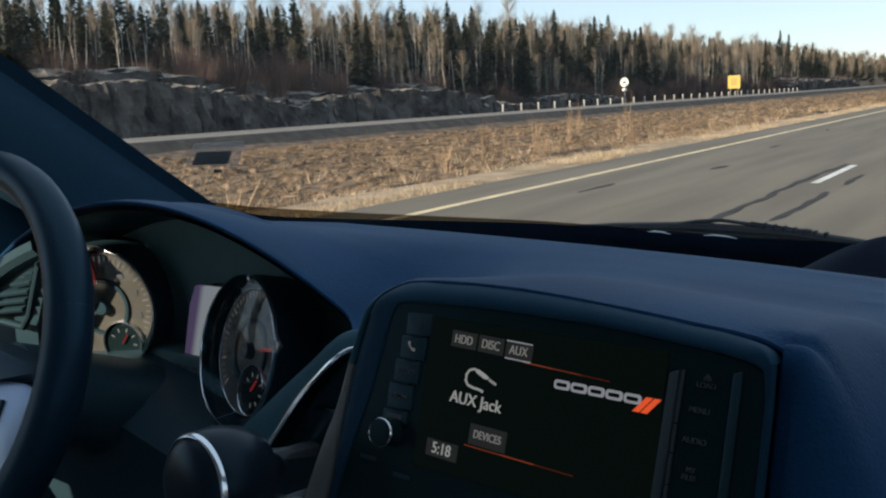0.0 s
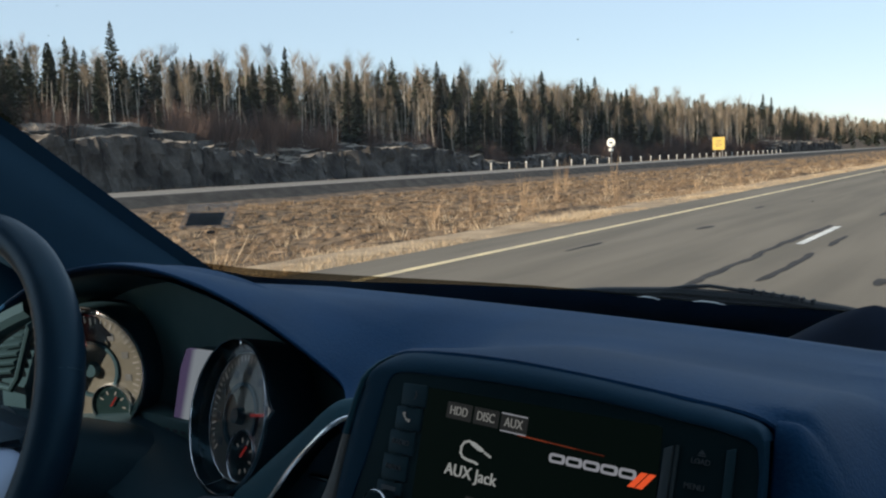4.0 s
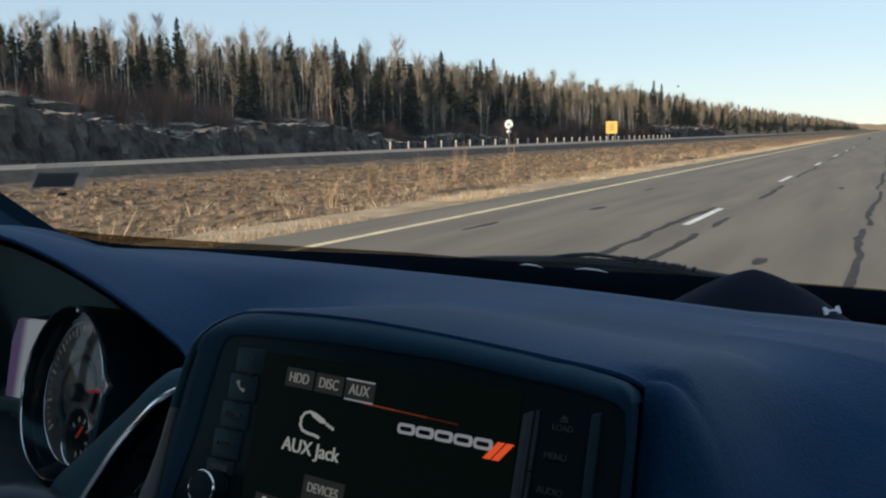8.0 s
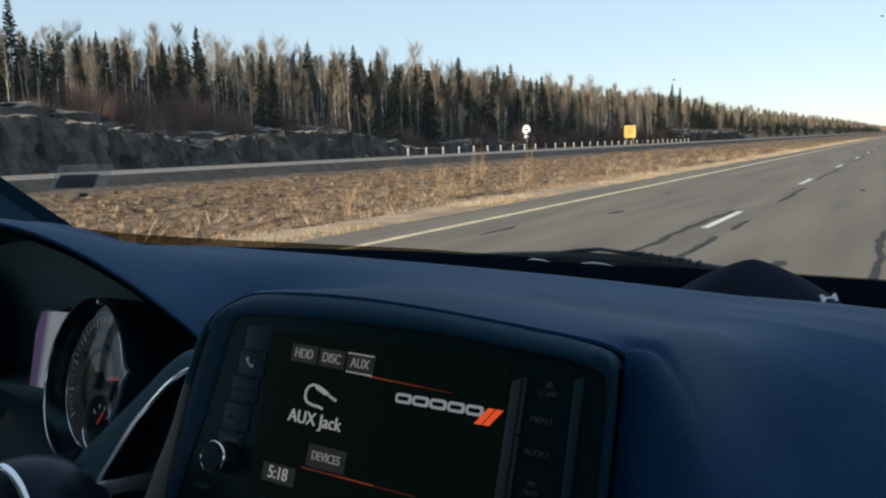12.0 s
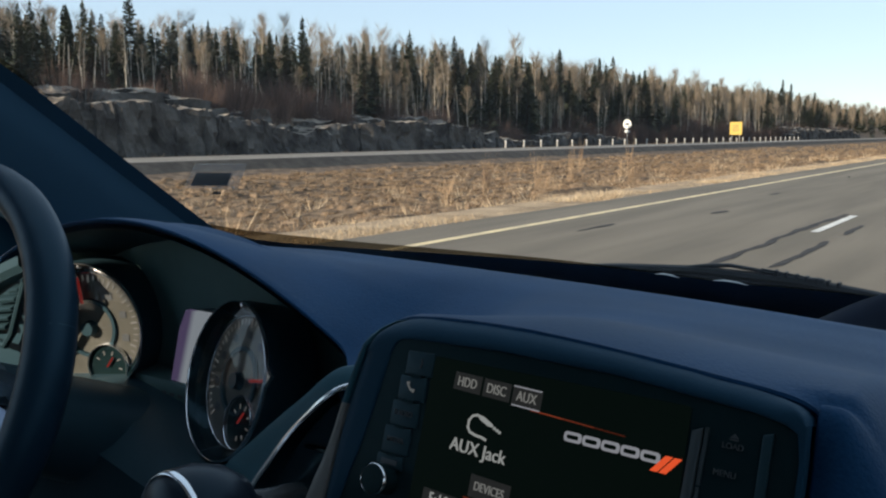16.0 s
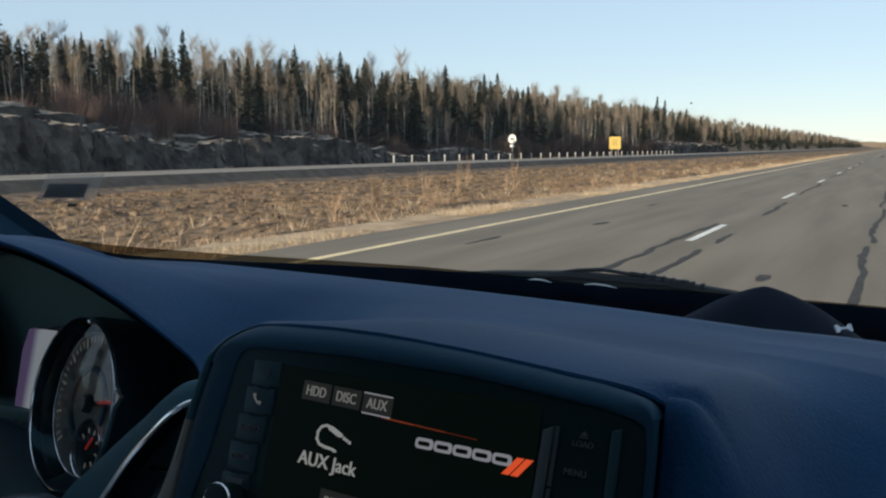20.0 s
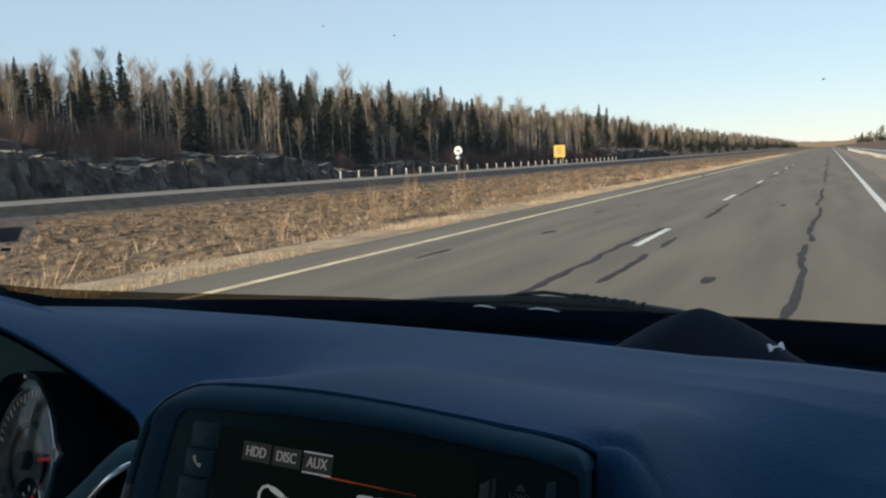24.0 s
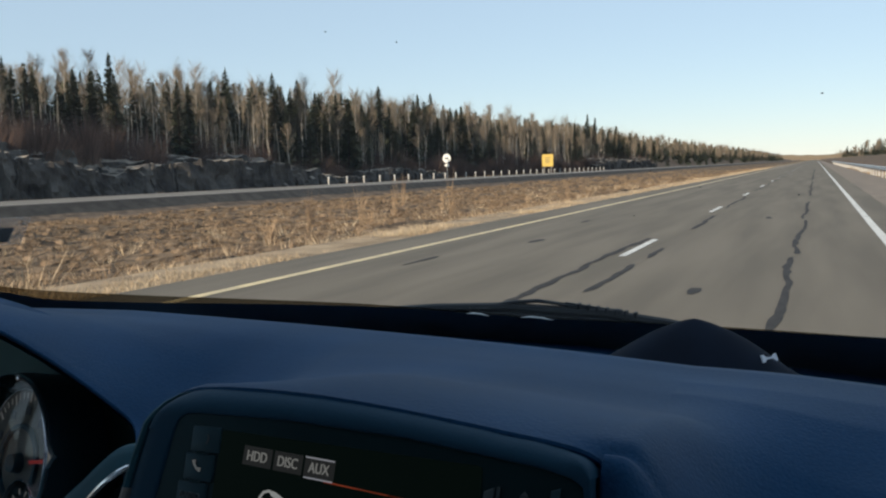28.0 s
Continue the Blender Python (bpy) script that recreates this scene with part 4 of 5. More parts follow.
def door(x, s):
    d = part("door", box((0.06, 1.25, 0.62), (x - 0.03 * s, 0.02, 0.82), 0.015), M_GREY, van, "grey-trimmed front door")
    part("window_frame", box((0.02, 0.016, 0.42), (0, 0, 0), 0.004, Matrix.Translation((x, 0.525, 1.28)) @ Matrix.Rotation(radians(-6), 4, "X")), M_POST, d)
    part("sail_panel", box((0.02, 0.062, 0.36), (x, 0.560, 1.24), 0.004), M_BLACK, d)
    part("window_frame", box((0.024, 0.012, 0.34), (x, 0.597, 1.23), 0.004), M_POST, d)
    part("window_frame", box((0.06, 0.14, 0.70), (x - 0.02 * s, -0.60, 1.45), 0.006), M_GREY, d)
    # unseen header, added to keep a sun patch off the cluster panel
    part("window_header", box((0.06, 1.10, 0.11), (x - 0.02 * s, -0.06, 1.727), 0.01), M_GREY, d)
    part("sill", box((0.08, 1.22, 0.03), (x - 0.02 * s, 0.02, 1.125), 0.01), M_BLACK, d)
    glass = part("side_window", box((0.004, 0.90, 0.60), (x - 0.03 * s, -0.14, 1.42)), M_PANE, d)
    glass.visible_shadow = False
    part("rear_side", box((0.06, 1.9, 0.75), (x - 0.03 * s, -1.57, 0.82), 0.015), M_GREY, van)
    # out of view; its tint dims the sun that would reach the dash
    part("rear_window", box((0.006, 1.85, 0.66), (x - 0.03 * s, -1.55, 1.49)), M_TINTED, van, "unseen rear glass, tinted to hold back the sun")
    part("rear_pillar", box((0.06, 0.18, 0.62), (x - 0.03 * s, -1.45, 1.47), 0.01), M_GREY, van)
    return d


left_door = door(-1.10, -1)
right_door = door(0.72, 1)
mirror = part("door_mirror", box((0.215, 0.11, 0.20), (-1.302, 0.572, 1.293), 0.04, None, segments=3), M_GLOSS, van, "door mirror in a dark shell")
part("mirror_glass", plate(rounded(0.185, 0.172, 0.04), 0.012, Matrix.Translation((-1.300, 0.488, 1.296)) @ Matrix.Rotation(radians(19), 4, "Z") @ Matrix.Rotation(radians(79), 4, "X"), 0.002), M_MIRROR, mirror, "bright mirror glass")
part("mirror_foot", box((0.085, 0.045, 0.024), (-1.150, 0.527, 1.204), 0.009), M_PAINTED, mirror, "pale painted mirror foot")

# Roof, back and floor close the cabin.
roof_rows = []
for y in (0.16, 0.05, -0.4, -1.0, -1.7, -2.45):
    roof_rows.append([(x, y, 1.76 + 0.04 * math.cos((x + 0.19) * 1.6) - (0.02 if y > 0.1 else 0)) for x in (-1.12, -1.0, -0.6, -0.19, 0.2, 0.6, 0.74)])
roof = part("roof", grid_mesh(roof_rows), M_PALE, van, "pale headliner under the roof")
part("roof_skin", grid_mesh([[(x, y, z + 0.05) for x, y, z in row] for row in roof_rows]), M_PAINTED, van)
part("tailgate", box((1.84, 0.08, 1.0), (-0.19, -2.45, 0.95), 0.02), M_GREY, van)
part("rear_window", box((1.84, 0.006, 0.5), (-0.19, -2.44, 1.60)), M_TINTED, van, "unseen rear glass, tinted to hold back the sun")
part("floor_pan", box((1.84, 3.1, 0.06), (-0.19, -0.9, 0.42), 0.01), M_BLACK, van, "black floor")
part("firewall", box((1.84, 0.04, 0.75), (-0.19, 0.70, 0.80), 0.01), M_BLACK, van)
# seats out of view, coloured pale to reflect light onto dash and dials
for x in (-0.72, 0.35):
    seat = part("front_seat", box((0.52, 0.16, 0.68), (x, -0.62, 1.02), 0.05, None, segments=3), M_PALE, van, "unseen front seat, made pale to bounce light into the cabin")
    part("seat_cushion", box((0.54, 0.55, 0.16), (x, -0.32, 0.68), 0.05, None, segments=3), M_PALE, seat)
    part("headrest", box((0.28, 0.10, 0.18), (x, -0.64, 1.46), 0.04, None, segments=3), M_PALE, seat)


def shield_point(x, k, lift=0.0):
    """A point of the windshield: k from its foot (0) to the roof (1)."""
    foot_y = 1.085 - 0.32 * (x + 0.19) ** 2
    top_y = 0.16
    return (x, foot_y + (top_y - foot_y) * k, 1.175 + (1.77 - 1.175) * (k ** 0.92) + lift)


ws_rows = [[shield_point(x, k / 8) for x in [-0.98 + 0.1 * i for i in range(17)]] for k in range(9)]
windshield = part("windshield", grid_mesh(ws_rows), M_SHIELD, van, "clear curved windshield")
windshield.visible_shadow = False
BAND_TOP = [(-1.0, 0.150), (-0.95, 0.142), (-0.90, 0.118), (-0.77, 0.108), (-0.63, 0.104), (-0.50, 0.100), (-0.30, 0.080), (0.7, 0.078)]
SHADE_TOP = [(-1.0, 0.165), (-0.95, 0.158), (-0.90, 0.143), (-0.77, 0.126), (-0.63, 0.115), (-0.50, 0.106), (-0.30, 0.083), (0.7, 0.081)]


def foot_band(low, high):
    """A strip of the windshield's foot between two heights, just inside the glass."""
    return grid_mesh([[Vector(shield_point(x, low(x) + (high(x) - low(x)) * k, 0.0)) + Vector((0, -0.004, 0)) for x in [-0.99 + 0.04 * i for i in range(41)]] for k in (0.0, 0.5, 1.0)])


frit = part("black_band", foot_band(lambda x: 0.0, lambda x: lerp_table(BAND_TOP, x)), M_FRIT, windshield, "black band along the foot of the glass")
shade = part("dotted_band", foot_band(lambda x: lerp_table(BAND_TOP, x), lambda x: lerp_table(SHADE_TOP, x)), M_DOTS, windshield, "half-clear brown dotted band above the black one")
shade.visible_shadow = False
rng = random.Random(9)
stick = part("sticker", box((0.054, 0.002, 0.026), (0, 0, 0), 0.0005, Matrix.Translation((-0.965, 0.792, 1.347)) @ Matrix.Rotation(radians(28), 4, "Z") @ Matrix.Rotation(radians(-50), 4, "X")), M_RUBBER, windshield, "small dark windshield sticker")
part("sticker_tag", box((0.012, 0.002, 0.005), (0.010, 0.0, -0.019), 0.0005, Matrix.Translation((-0.965, 0.792, 1.347)) @ Matrix.Rotation(radians(28), 4, "Z") @ Matrix.Rotation(radians(-50), 4, "X")), M_RUBBER, windshield, smooth=False)
film = part("sticker_film", box((0.078, 0.0012, 0.050), (0, 0, 0), 0, Matrix.Translation((-0.962, 0.797, 1.352)) @ Matrix.Rotation(radians(28), 4, "Z") @ Matrix.Rotation(radians(-50), 4, "X")), M_FILM, windshield, "pale clear film round the sticker", smooth=False)
film.visible_shadow = False
for k in range(46):
    x, kk = rng.uniform(-0.8, 0.35), rng.uniform(0.28, 0.95)
    p = Vector(shield_point(x, kk, 0.003))
    part("dirt_speck", box((rng.uniform(0.0008, 0.002), 0.0005, rng.uniform(0.0006, 0.0011)), p, 0), M_SPECK, windshield, smooth=False)

# Cowl and wipers at the foot of the windshield.
cowl_rows = []
for i in range(25):
    x = -1.08 + 1.76 * i / 24
    f = 1.085 - 0.32 * (x + 0.19) ** 2
    cowl_rows.append([(x, f - 0.13, 1.130), (x, f - 0.02, 1.140), (x, f + 0.03, 1.155), (x, f + 0.10, 1.155), (x, f + 0.20, 1.14), (x, f + 0.23, 1.05)])
cowl = part("cowl", grid_mesh(cowl_rows), M_BLACK, van, "black cowl below the windshield")


def wiper(points, arm, blade_from):
    w = part("wiper", tube([Vector(p) for p in points], 0.0085, 8, 0.8), M_RUBBER, van, "black windshield wiper")
    part("wiper_arm", tube([Vector(p) for p in arm], [0.005, 0.0045, 0.0045, 0.004], 8, 0.6), M_RUBBER, w, "wiper arm")
    part("wiper_bridge", box((0.085, 0.014, 0.013), Vector(blade_from), 0.004), M_RUBBER, w)
    return w


left_wiper = wiper([(-0.95, 1.0, 1.194), (-0.60, 1.07, 1.214), (-0.465, 1.08, 1.226), (-0.36, 1.08, 1.232), (-0.23, 1.08, 1.229), (-0.15, 1.08, 1.220), (-0.05, 1.08, 1.204)],
                   [(-0.40, 1.08, 1.230), (-0.350, 1.08, 1.2395), (-0.318, 1.08, 1.2425), (-0.28, 1.08, 1.239)], (-0.248, 1.08, 1.2295))
part("wiper_rubber", tube([(-0.60, 1.068, 1.203), (-0.465, 1.076, 1.214), (-0.36, 1.076, 1.219), (-0.23, 1.076, 1.216), (-0.15, 1.076, 1.208), (-0.05, 1.076, 1.195)], 0.009, 8), M_RUBBER, left_wiper, "black rubber blade")
part("wiper_loop", tube([(-0.28, 1.08, 1.239), (-0.23, 1.08, 1.2335), (-0.19, 1.08, 1.226)], 0.004, 6), M_RUBBER, left_wiper)
for k in range(7):
    part("wiper_rib", box((0.004, 0.012, 0.007), (-0.262 + 0.012 * k, 1.078, 1.2385 - 0.0014 * k), 0.001), M_RUBBER, left_wiper)
# two added steel slivers stand in for reflections on the wiper arm
for x, z, wd in ((-0.365, 1.2335, 0.030), (-0.289, 1.2325, 0.040)):
    part("wiper_clip", tube([(x - wd / 2, 0.986, z + 0.0046), (x - wd * 0.2, 0.985, z + 0.0060), (x + wd * 0.2, 0.985, z + 0.0052), (x + wd / 2, 0.986, z + 0.0030)], [0.0006, 0.0017, 0.0016, 0.0005], 8, 0.8), M_STEEL, left_wiper, "small steel piece that imitates a reflection on the wiper")
right_wiper = wiper([(-0.22, 1.08, 1.206), (0.10, 1.07, 1.208), (0.42, 1.00, 1.200)], [(0.02, 1.09, 1.205), (0.05, 1.08, 1.2135), (0.09, 1.08, 1.2135), (0.16, 1.08, 1.206)], (0.05, 1.08, 1.210))

# The van's outer body, hood and wheels, which carry the cabin.
for x, s in ((-1.115, -1), (0.735, 1)):
    skin = [[(x + s * bulge, y, z) for z, bulge in ((1.10, 0.0), (0.95, 0.035), (0.70, 0.045), (0.45, 0.03), (0.28, 0.0))] for y in (-2.48, -1.9, -0.9, 0.0, 0.68)]
    part("body_side", grid_mesh(skin), M_PAINTED, van, "grey painted body side")
    fender = [[(x + s * bulge, y, z - drop) for z, bulge in ((1.10, 0.0), (0.95, 0.03), (0.75, 0.035), (0.66, 0.03))] for y, drop in ((0.68, 0.0), (1.1, 0.03), (1.5, 0.10), (1.85, 0.20))]
    part("fender", grid_mesh(fender), M_PAINTED, van, "grey painted front fender")
hood = []
for y, z in ((1.27, 1.045), (1.45, 1.02), (1.70, 0.96), (1.88, 0.87), (1.95, 0.76)):
    hood.append([(x, y - 0.10 * ((x + 0.19) / 0.92) ** 2, z - 0.05 * ((x + 0.19) / 0.92) ** 2) for x in [-1.11 + 0.092 * k for k in range(21)]])
part("hood", grid_mesh(hood), M_PAINTED, van, "grey painted hood")
part("bumper", box((1.80, 0.22, 0.42), (-0.19, 1.84, 0.52), 0.09, None, segments=3), M_PAINTED, van, "grey painted bumper")
part("bumper", box((1.84, 0.16, 0.34), (-0.19, -2.50, 0.46), 0.06, None, segments=3), M_PAINTED, van)
for wx, wy in ((-1.02, 1.18), (0.64, 1.18), (-1.02, -1.85), (0.64, -1.85)):
    at = Matrix.Translation((wx, wy, 0.335)) @ Matrix.Rotation(radians(90), 4, "Y")
    road_wheel = part("wheel", spin([(0.205, -0.10), (0.27, -0.11), (0.32, -0.10), (0.335, -0.07), (0.335, 0.07), (0.32, 0.10), (0.27, 0.11), (0.205, 0.10)], 40, at), M_BLACK, van, "black tyre")
    part("rim", spin([(0.0, 0.0), (0.06, 0.03), (0.18, 0.045), (0.208, 0.085), (0.208, -0.085), (0.18, -0.045), (0.06, -0.03), (0.0, -0.02)], 32, at), M_SILVER, road_wheel, "silver wheel rim")

# ---- the cap on the dashboard ----
cap = thing("baseball_cap", "dark knitted cap with a small white emblem lying on the dashboard", "cap", (-0.089, 0.84, 1.201))
crown_rows = []
for k in range(13):
    t = 1 - (1 - k / 12) ** 2
    rr = (1 - t) ** 0.72
    crown_rows.append([(0.120 * rr * math.cos(a), 0.078 * rr * math.sin(a), 0.071 * t + 0.004 * noise.noise((math.cos(a) * 2, math.sin(a) * 2, t * 3)) * (1 - t)) for a in [2 * math.pi * j / 32 for j in range(32)]])
cap_bm = grid_mesh(crown_rows, closed=True)
part("crown", cap_bm, M_CLOTH, cap)
part("brim", tube([(0.120 * math.cos(a), 0.078 * math.sin(a), 0.004) for a in [2 * math.pi * j / 32 for j in range(33)]], 0.005, 8), M_CLOTH, cap)
emblem = Matrix.Translation((0.067, -0.022, 0.043)) @ Matrix.Rotation(radians(46), 4, "Z") @ Matrix.Rotation(radians(62), 4, "X") @ Matrix.Scale(0.84, 4)
part("emblem", plate([(-0.010, 0.004), (-0.007, 0.004), (-0.004, 0.001), (0.004, 0.001), (0.007, 0.004), (0.010, 0.004), (0.010, -0.004), (0.007, -0.004), (0.004, -0.001), (-0.004, -0.001), (-0.007, -0.004), (-0.010, -0.004)], 0.002, emblem), M_WHITE_LOGO, cap, "small white emblem", smooth=False)


# ---- the land ----
PROFILE = [(-3000, 12), (-160, 9), (-90, 6.2), (-70, 2.8), (-61, 0.7), (-57, -0.3), (-54, -0.5), (-51.8, -0.08), (-41.0, -0.08), (-38.6, -0.85), (-33, -1.0), (-24, -1.15), (-15, -0.8), (-10, -0.28),
           (-8.2, -0.05), (4.2, -0.05), (6, -0.5), (8, -0.8), (12, 0.2), (20, 2.0), (34, 3.2), (160, 5), (3000, 8)]


def land_z(x, y=0.0):
    base = lerp_table(PROFILE, x)
    if -36.5 < x < -10.2 or x < -53.5 or x > 6.5:
        base += 0.16 * noise.noise((x * 0.35, y * 0.35, 2.0)) + 0.25 * noise.noise((x * 0.07, y * 0.07, 5.0))
    if x < -56.0:
        base += 3.4 * ease(-56.0, -59.0, x) * (1 - ease(46, 92, y)) * ease(-30, 0, y)  # the bench above the rock cut
    if -38.0 < x < -9.0:
        edge = min(1.0, (x + 38.0) / 1.5, (-9.0 - x) / 1.5)
        base += edge * (0.30 * (0.35 - abs(noise.noise((x * 0.8, y * 0.62, 8.0)))) + 0.08 * noise.noise((x * 2.1, y * 2.1, 3.0)))
    return base


def spread(a, b, fine_a, fine_b, step, far_step):
    vals, v = [], a
    while v < b:
        vals.append(v)
        v += step if fine_a <= v < fine_b else (far_step if v >= fine_b else min(far_step, max(step, fine_a - v)))
    return vals + [b]


xs = [-3000, -1200, -500, -250] + spread(-160, -38, -62, -38, 1.2, 7.0) + spread(-37.6, -9.2, -37.6, -9.2, 0.34, 7.0) + spread(-8.6, 60, -8.6, 10, 0.9, 7.0) + [120, 300, 900, 3000]
ys = [-3000, -800, -200, -60, -30, -10, 0] + spread(4, 60, 4, 60, 0.34, 8.0) + spread(60.6, 140, 60.6, 140, 1.0, 8.0) + spread(142, 420, 0, 1, 1.2, 6.0) + [500, 700, 1000, 1500, 2200, 3000]
ground_bm = grid_mesh([[(x, y, land_z(x, y)) for x in xs] for y in ys])
ground = new("ground", finish(ground_bm, "ground", M_GROUND))
ground.data.materials.append(M_THATCH)
for p in ground.data.polygons:
    if -37.8 < p.center.x < -9.0:
        p.material_index = 1
tagged(ground, "rough dry brown ground of a wide grassy roadside", "ground", kind="structure")


def strip(x0, x1, y0, y1, z, step=6.0, wobble=0.0):
    rows, y = [], y0
    while y < y1 + 0.01:
        w = wobble * noise.noise((x0, y * 0.4, 3.0))
        rows.append([(x0 + w, y, z), (x1 + w, y, z)])
        y += step if y < 120 else step * 8
    return grid_mesh(rows)


def slab(name, label, x0, x1, z, material, drop=0.12, category="road"):
    rows = []
    for y in spread(-60, 2400, 0, 120, 3.0, 60.0):
        w0, w1 = 0.10 * noise.noise((y * 0.5, x0, 1.0)), 0.10 * noise.noise((y * 0.5, x1, 1.0))
        rows.append([(x0 - drop * 2 + w0, y, z - drop), (x0 + w0, y, z), (x1 + w1, y, z), (x1 + w1 + drop * 2, y, z - drop)])
    return tagged(new(name, finish(grid_mesh(rows), name, material, smooth=False)), label, category, kind="structure")


road = slab("road", "worn grey asphalt highway with two lanes", -7.85, 1.9, 0.0, M_ASPHALT)
shoulder_left = slab("shoulder_gravel", "straw-covered gravel verge beside the asphalt", -9.3, -7.7, -0.03, M_STRAW, 0.1, "shoulder")
shoulder_right = slab("shoulder_gravel", "brown gravel shoulder beside the asphalt", 1.65, 4.3, -0.03, M_GRAVEL, 0.15, "shoulder")
far_road = slab("road", "pale asphalt carriageway across the median", -50.2, -41.6, 0.02, M_ASPHALT_OLD)
far_shoulder = slab("shoulder_gravel", "dark gravel shoulder of the far carriageway", -41.8, -40.6, 0.0, M_BANK, 0.75, "shoulder")
far_shoulder_2 = slab("shoulder_gravel", "gravel shoulder of the far carriageway", -52.2, -50.0, -0.02, M_GRAVEL, 0.3, "shoulder")

part("yellow_line", strip(-6.72, -6.55, -20, 1400, 0.004, 4.0, 0.02), M_YELLOW, road, "worn yellow edge line", False)
part("white_line", strip(1.05, 1.20, -20, 1400, 0.004, 4.0, 0.02), M_WHITE, road, "white edge line", False)
part("yellow_line", strip(-42.3, -42.15, -20, 1400, 0.024, 6.0), M_WHITE, far_road, "worn pale edge line", False)
dash_mesh = finish(strip(-0.06, 0.06, 0, 3.0, 0.004, 1.0, 0.01), "lane_dash", M_WHITE, False)
for k in range(26):
    d = part("lane_dash", dash_mesh, M_WHITE, road)
    d.location = (-2.72, 1.0 + 12.0 * k, 0)

rng = random.Random(4)


def seal(x, y0, y1, width, drift=0.14):
    """A wandering line of crack filler with a ragged outline."""
    rows, y, s = [], y0, rng.random() * 50
    while y < y1:
        cx = x + drift * noise.noise((s, y * 0.22, 0)) + 0.06 * noise.noise((s, y * 1.3, 4))
        w = width * (0.55 + 1.1 * abs(noise.noise((s + 9, y * 1.7, 0)))) * min(1, 0.5 + (y - y0) * 2, 0.5 + (y1 - y) * 2)
        rows.append([(cx - w, y, 0.006), (cx + w, y, 0.006)])
        y += 0.25
    return grid_mesh(rows)


for x, y0, y1, w in [(-2.92, 8.2, 16.4, 0.065), (-2.33, 9.2, 12.0, 0.06), (-2.3, 12.8, 14.4, 0.05), (-2.4, 18.5, 23.5, 0.06), (-2.5, 27, 36, 0.05), (-2.6, 42, 70, 0.05),
                     (-0.28, 6.0, 13.4, 0.058), (-0.22, 13.7, 21.5, 0.052), (-0.2, 22.0, 31, 0.05), (-0.2, 36, 60, 0.05), (-1.25, 9.3, 10.0, 0.08),
                     (-5.6, 11.2, 12.6, 0.05), (-4.9, 15.0, 15.8, 0.08), (-5.3, 20.5, 21.4, 0.08), (-2.7, 74, 130, 0.05), (-0.2, 64, 130, 0.05), (-1.1, 22, 23, 0.07)]:
    part("crack_filler", seal(x, y0, y1, w), M_TAR, road, "black tar crack filler", False)


# ---- plants ----
def quad(verts, faces, c, a, b):
    n = len(verts)
    verts.extend([c - a * 0.5 - b * 0.15, c + a * 0.1 - b, c + a * 0.6, c + a * 0.1 + b])
    faces.append((n, n + 1, n + 2, n + 3))


def trunk_mesh(h, r, seed, material, sway=0.02, limbs=0, spread_r=1.0):
    r0 = random.Random(seed)
    bm = tube([(sway * h * noise.noise((seed, k * 0.35, 0)), sway * h * noise.noise((seed, k * 0.35, 7)), h * k / 7 - (0.15 if k == 0 else 0)) for k in range(8)], [r * (1 - 0.9 * k / 7) for k in range(8)], 6)
    for _ in range(limbs):
        z0 = h * r0.uniform(0.35, 0.92)
        a, ln = r0.uniform(0, 6.28), spread_r * r0.uniform(0.5, 1.0) * (1.15 - z0 / h)
        c = Vector((sway * h * noise.noise((seed, z0 / h * 7 * 0.35, 0)), sway * h * noise.noise((seed, z0 / h * 7 * 0.35, 7)), z0))
        d = Vector((math.cos(a), math.sin(a), 0))
        merge(bm, tube([c, c + d * ln * 0.5 + Vector((0, 0, ln * 0.55)), c + d * ln * 0.8 + Vector((0, 0, ln * 1.4))], [r * 0.32, r * 0.2, r * 0.05], 4))
    return finish(bm, "trunk", material)


def spruce_crown(h, r, seed, density=1.0):
    r0 = random.Random(seed)
    verts, faces = [], []
    z = h * r0.uniform(0.06, 0.16)
    lean = r0.uniform(0.8, 1.2)
    while z < h * 0.985:
        k = z / h
        reach = r * (1 - k) ** 0.75 * (1 if k > 0.2 else 0.75) + 0.08
        reach *= 0.75 + 0.5 * abs(noise.noise((seed, z * 0.6, 1)))
        for _ in range(int((4 + 4 * (1 - k)) * density) + 1):
            a = r0.uniform(0, 6.283)
            d = Vector((math.cos(a), math.sin(a), 0))
            side = Vector((-d.y, d.x, 0))
            ln = reach * r0.uniform(0.55, 1.1)
            droop = -0.35 * lean + 0.9 * k
            for s in (0.35, 0.65, 0.95):
                c = d * ln * s + Vector((0, 0, z + droop * ln * s * 0.6 + r0.uniform(-0.08, 0.08)))
                w = 0.16 + 0.20 * ln * (1 - s * 0.5)
                quad(verts, faces, c, (d + Vector((0, 0, droop * 0.7))) * ln * 0.42, (side + Vector((0, 0, r0.uniform(-0.5, 0.5)))) * w)
        z += r0.uniform(0.22, 0.38) / density * (0.7 + 0.5 * (1 - k))
    quad(verts, faces, Vector((0, 0, h * 0.985)), Vector((0, 0, 0.7)), Vector((0.09, 0, 0)))
    quad(verts, faces, Vector((0, 0, h * 0.985)), Vector((0, 0, 0.7)), Vector((0, 0.09, 0)))
    return soup("crown", verts, faces, M_NEEDLE)


def sliver(verts, faces, base, tip, w):
    n = len(verts)
    side = (tip - base).cross(Vector((0.3, 0.8, 0.5))).normalized() * w
    verts.extend([base - side, base + side, tip])
    faces.append((n, n + 1, n + 2))


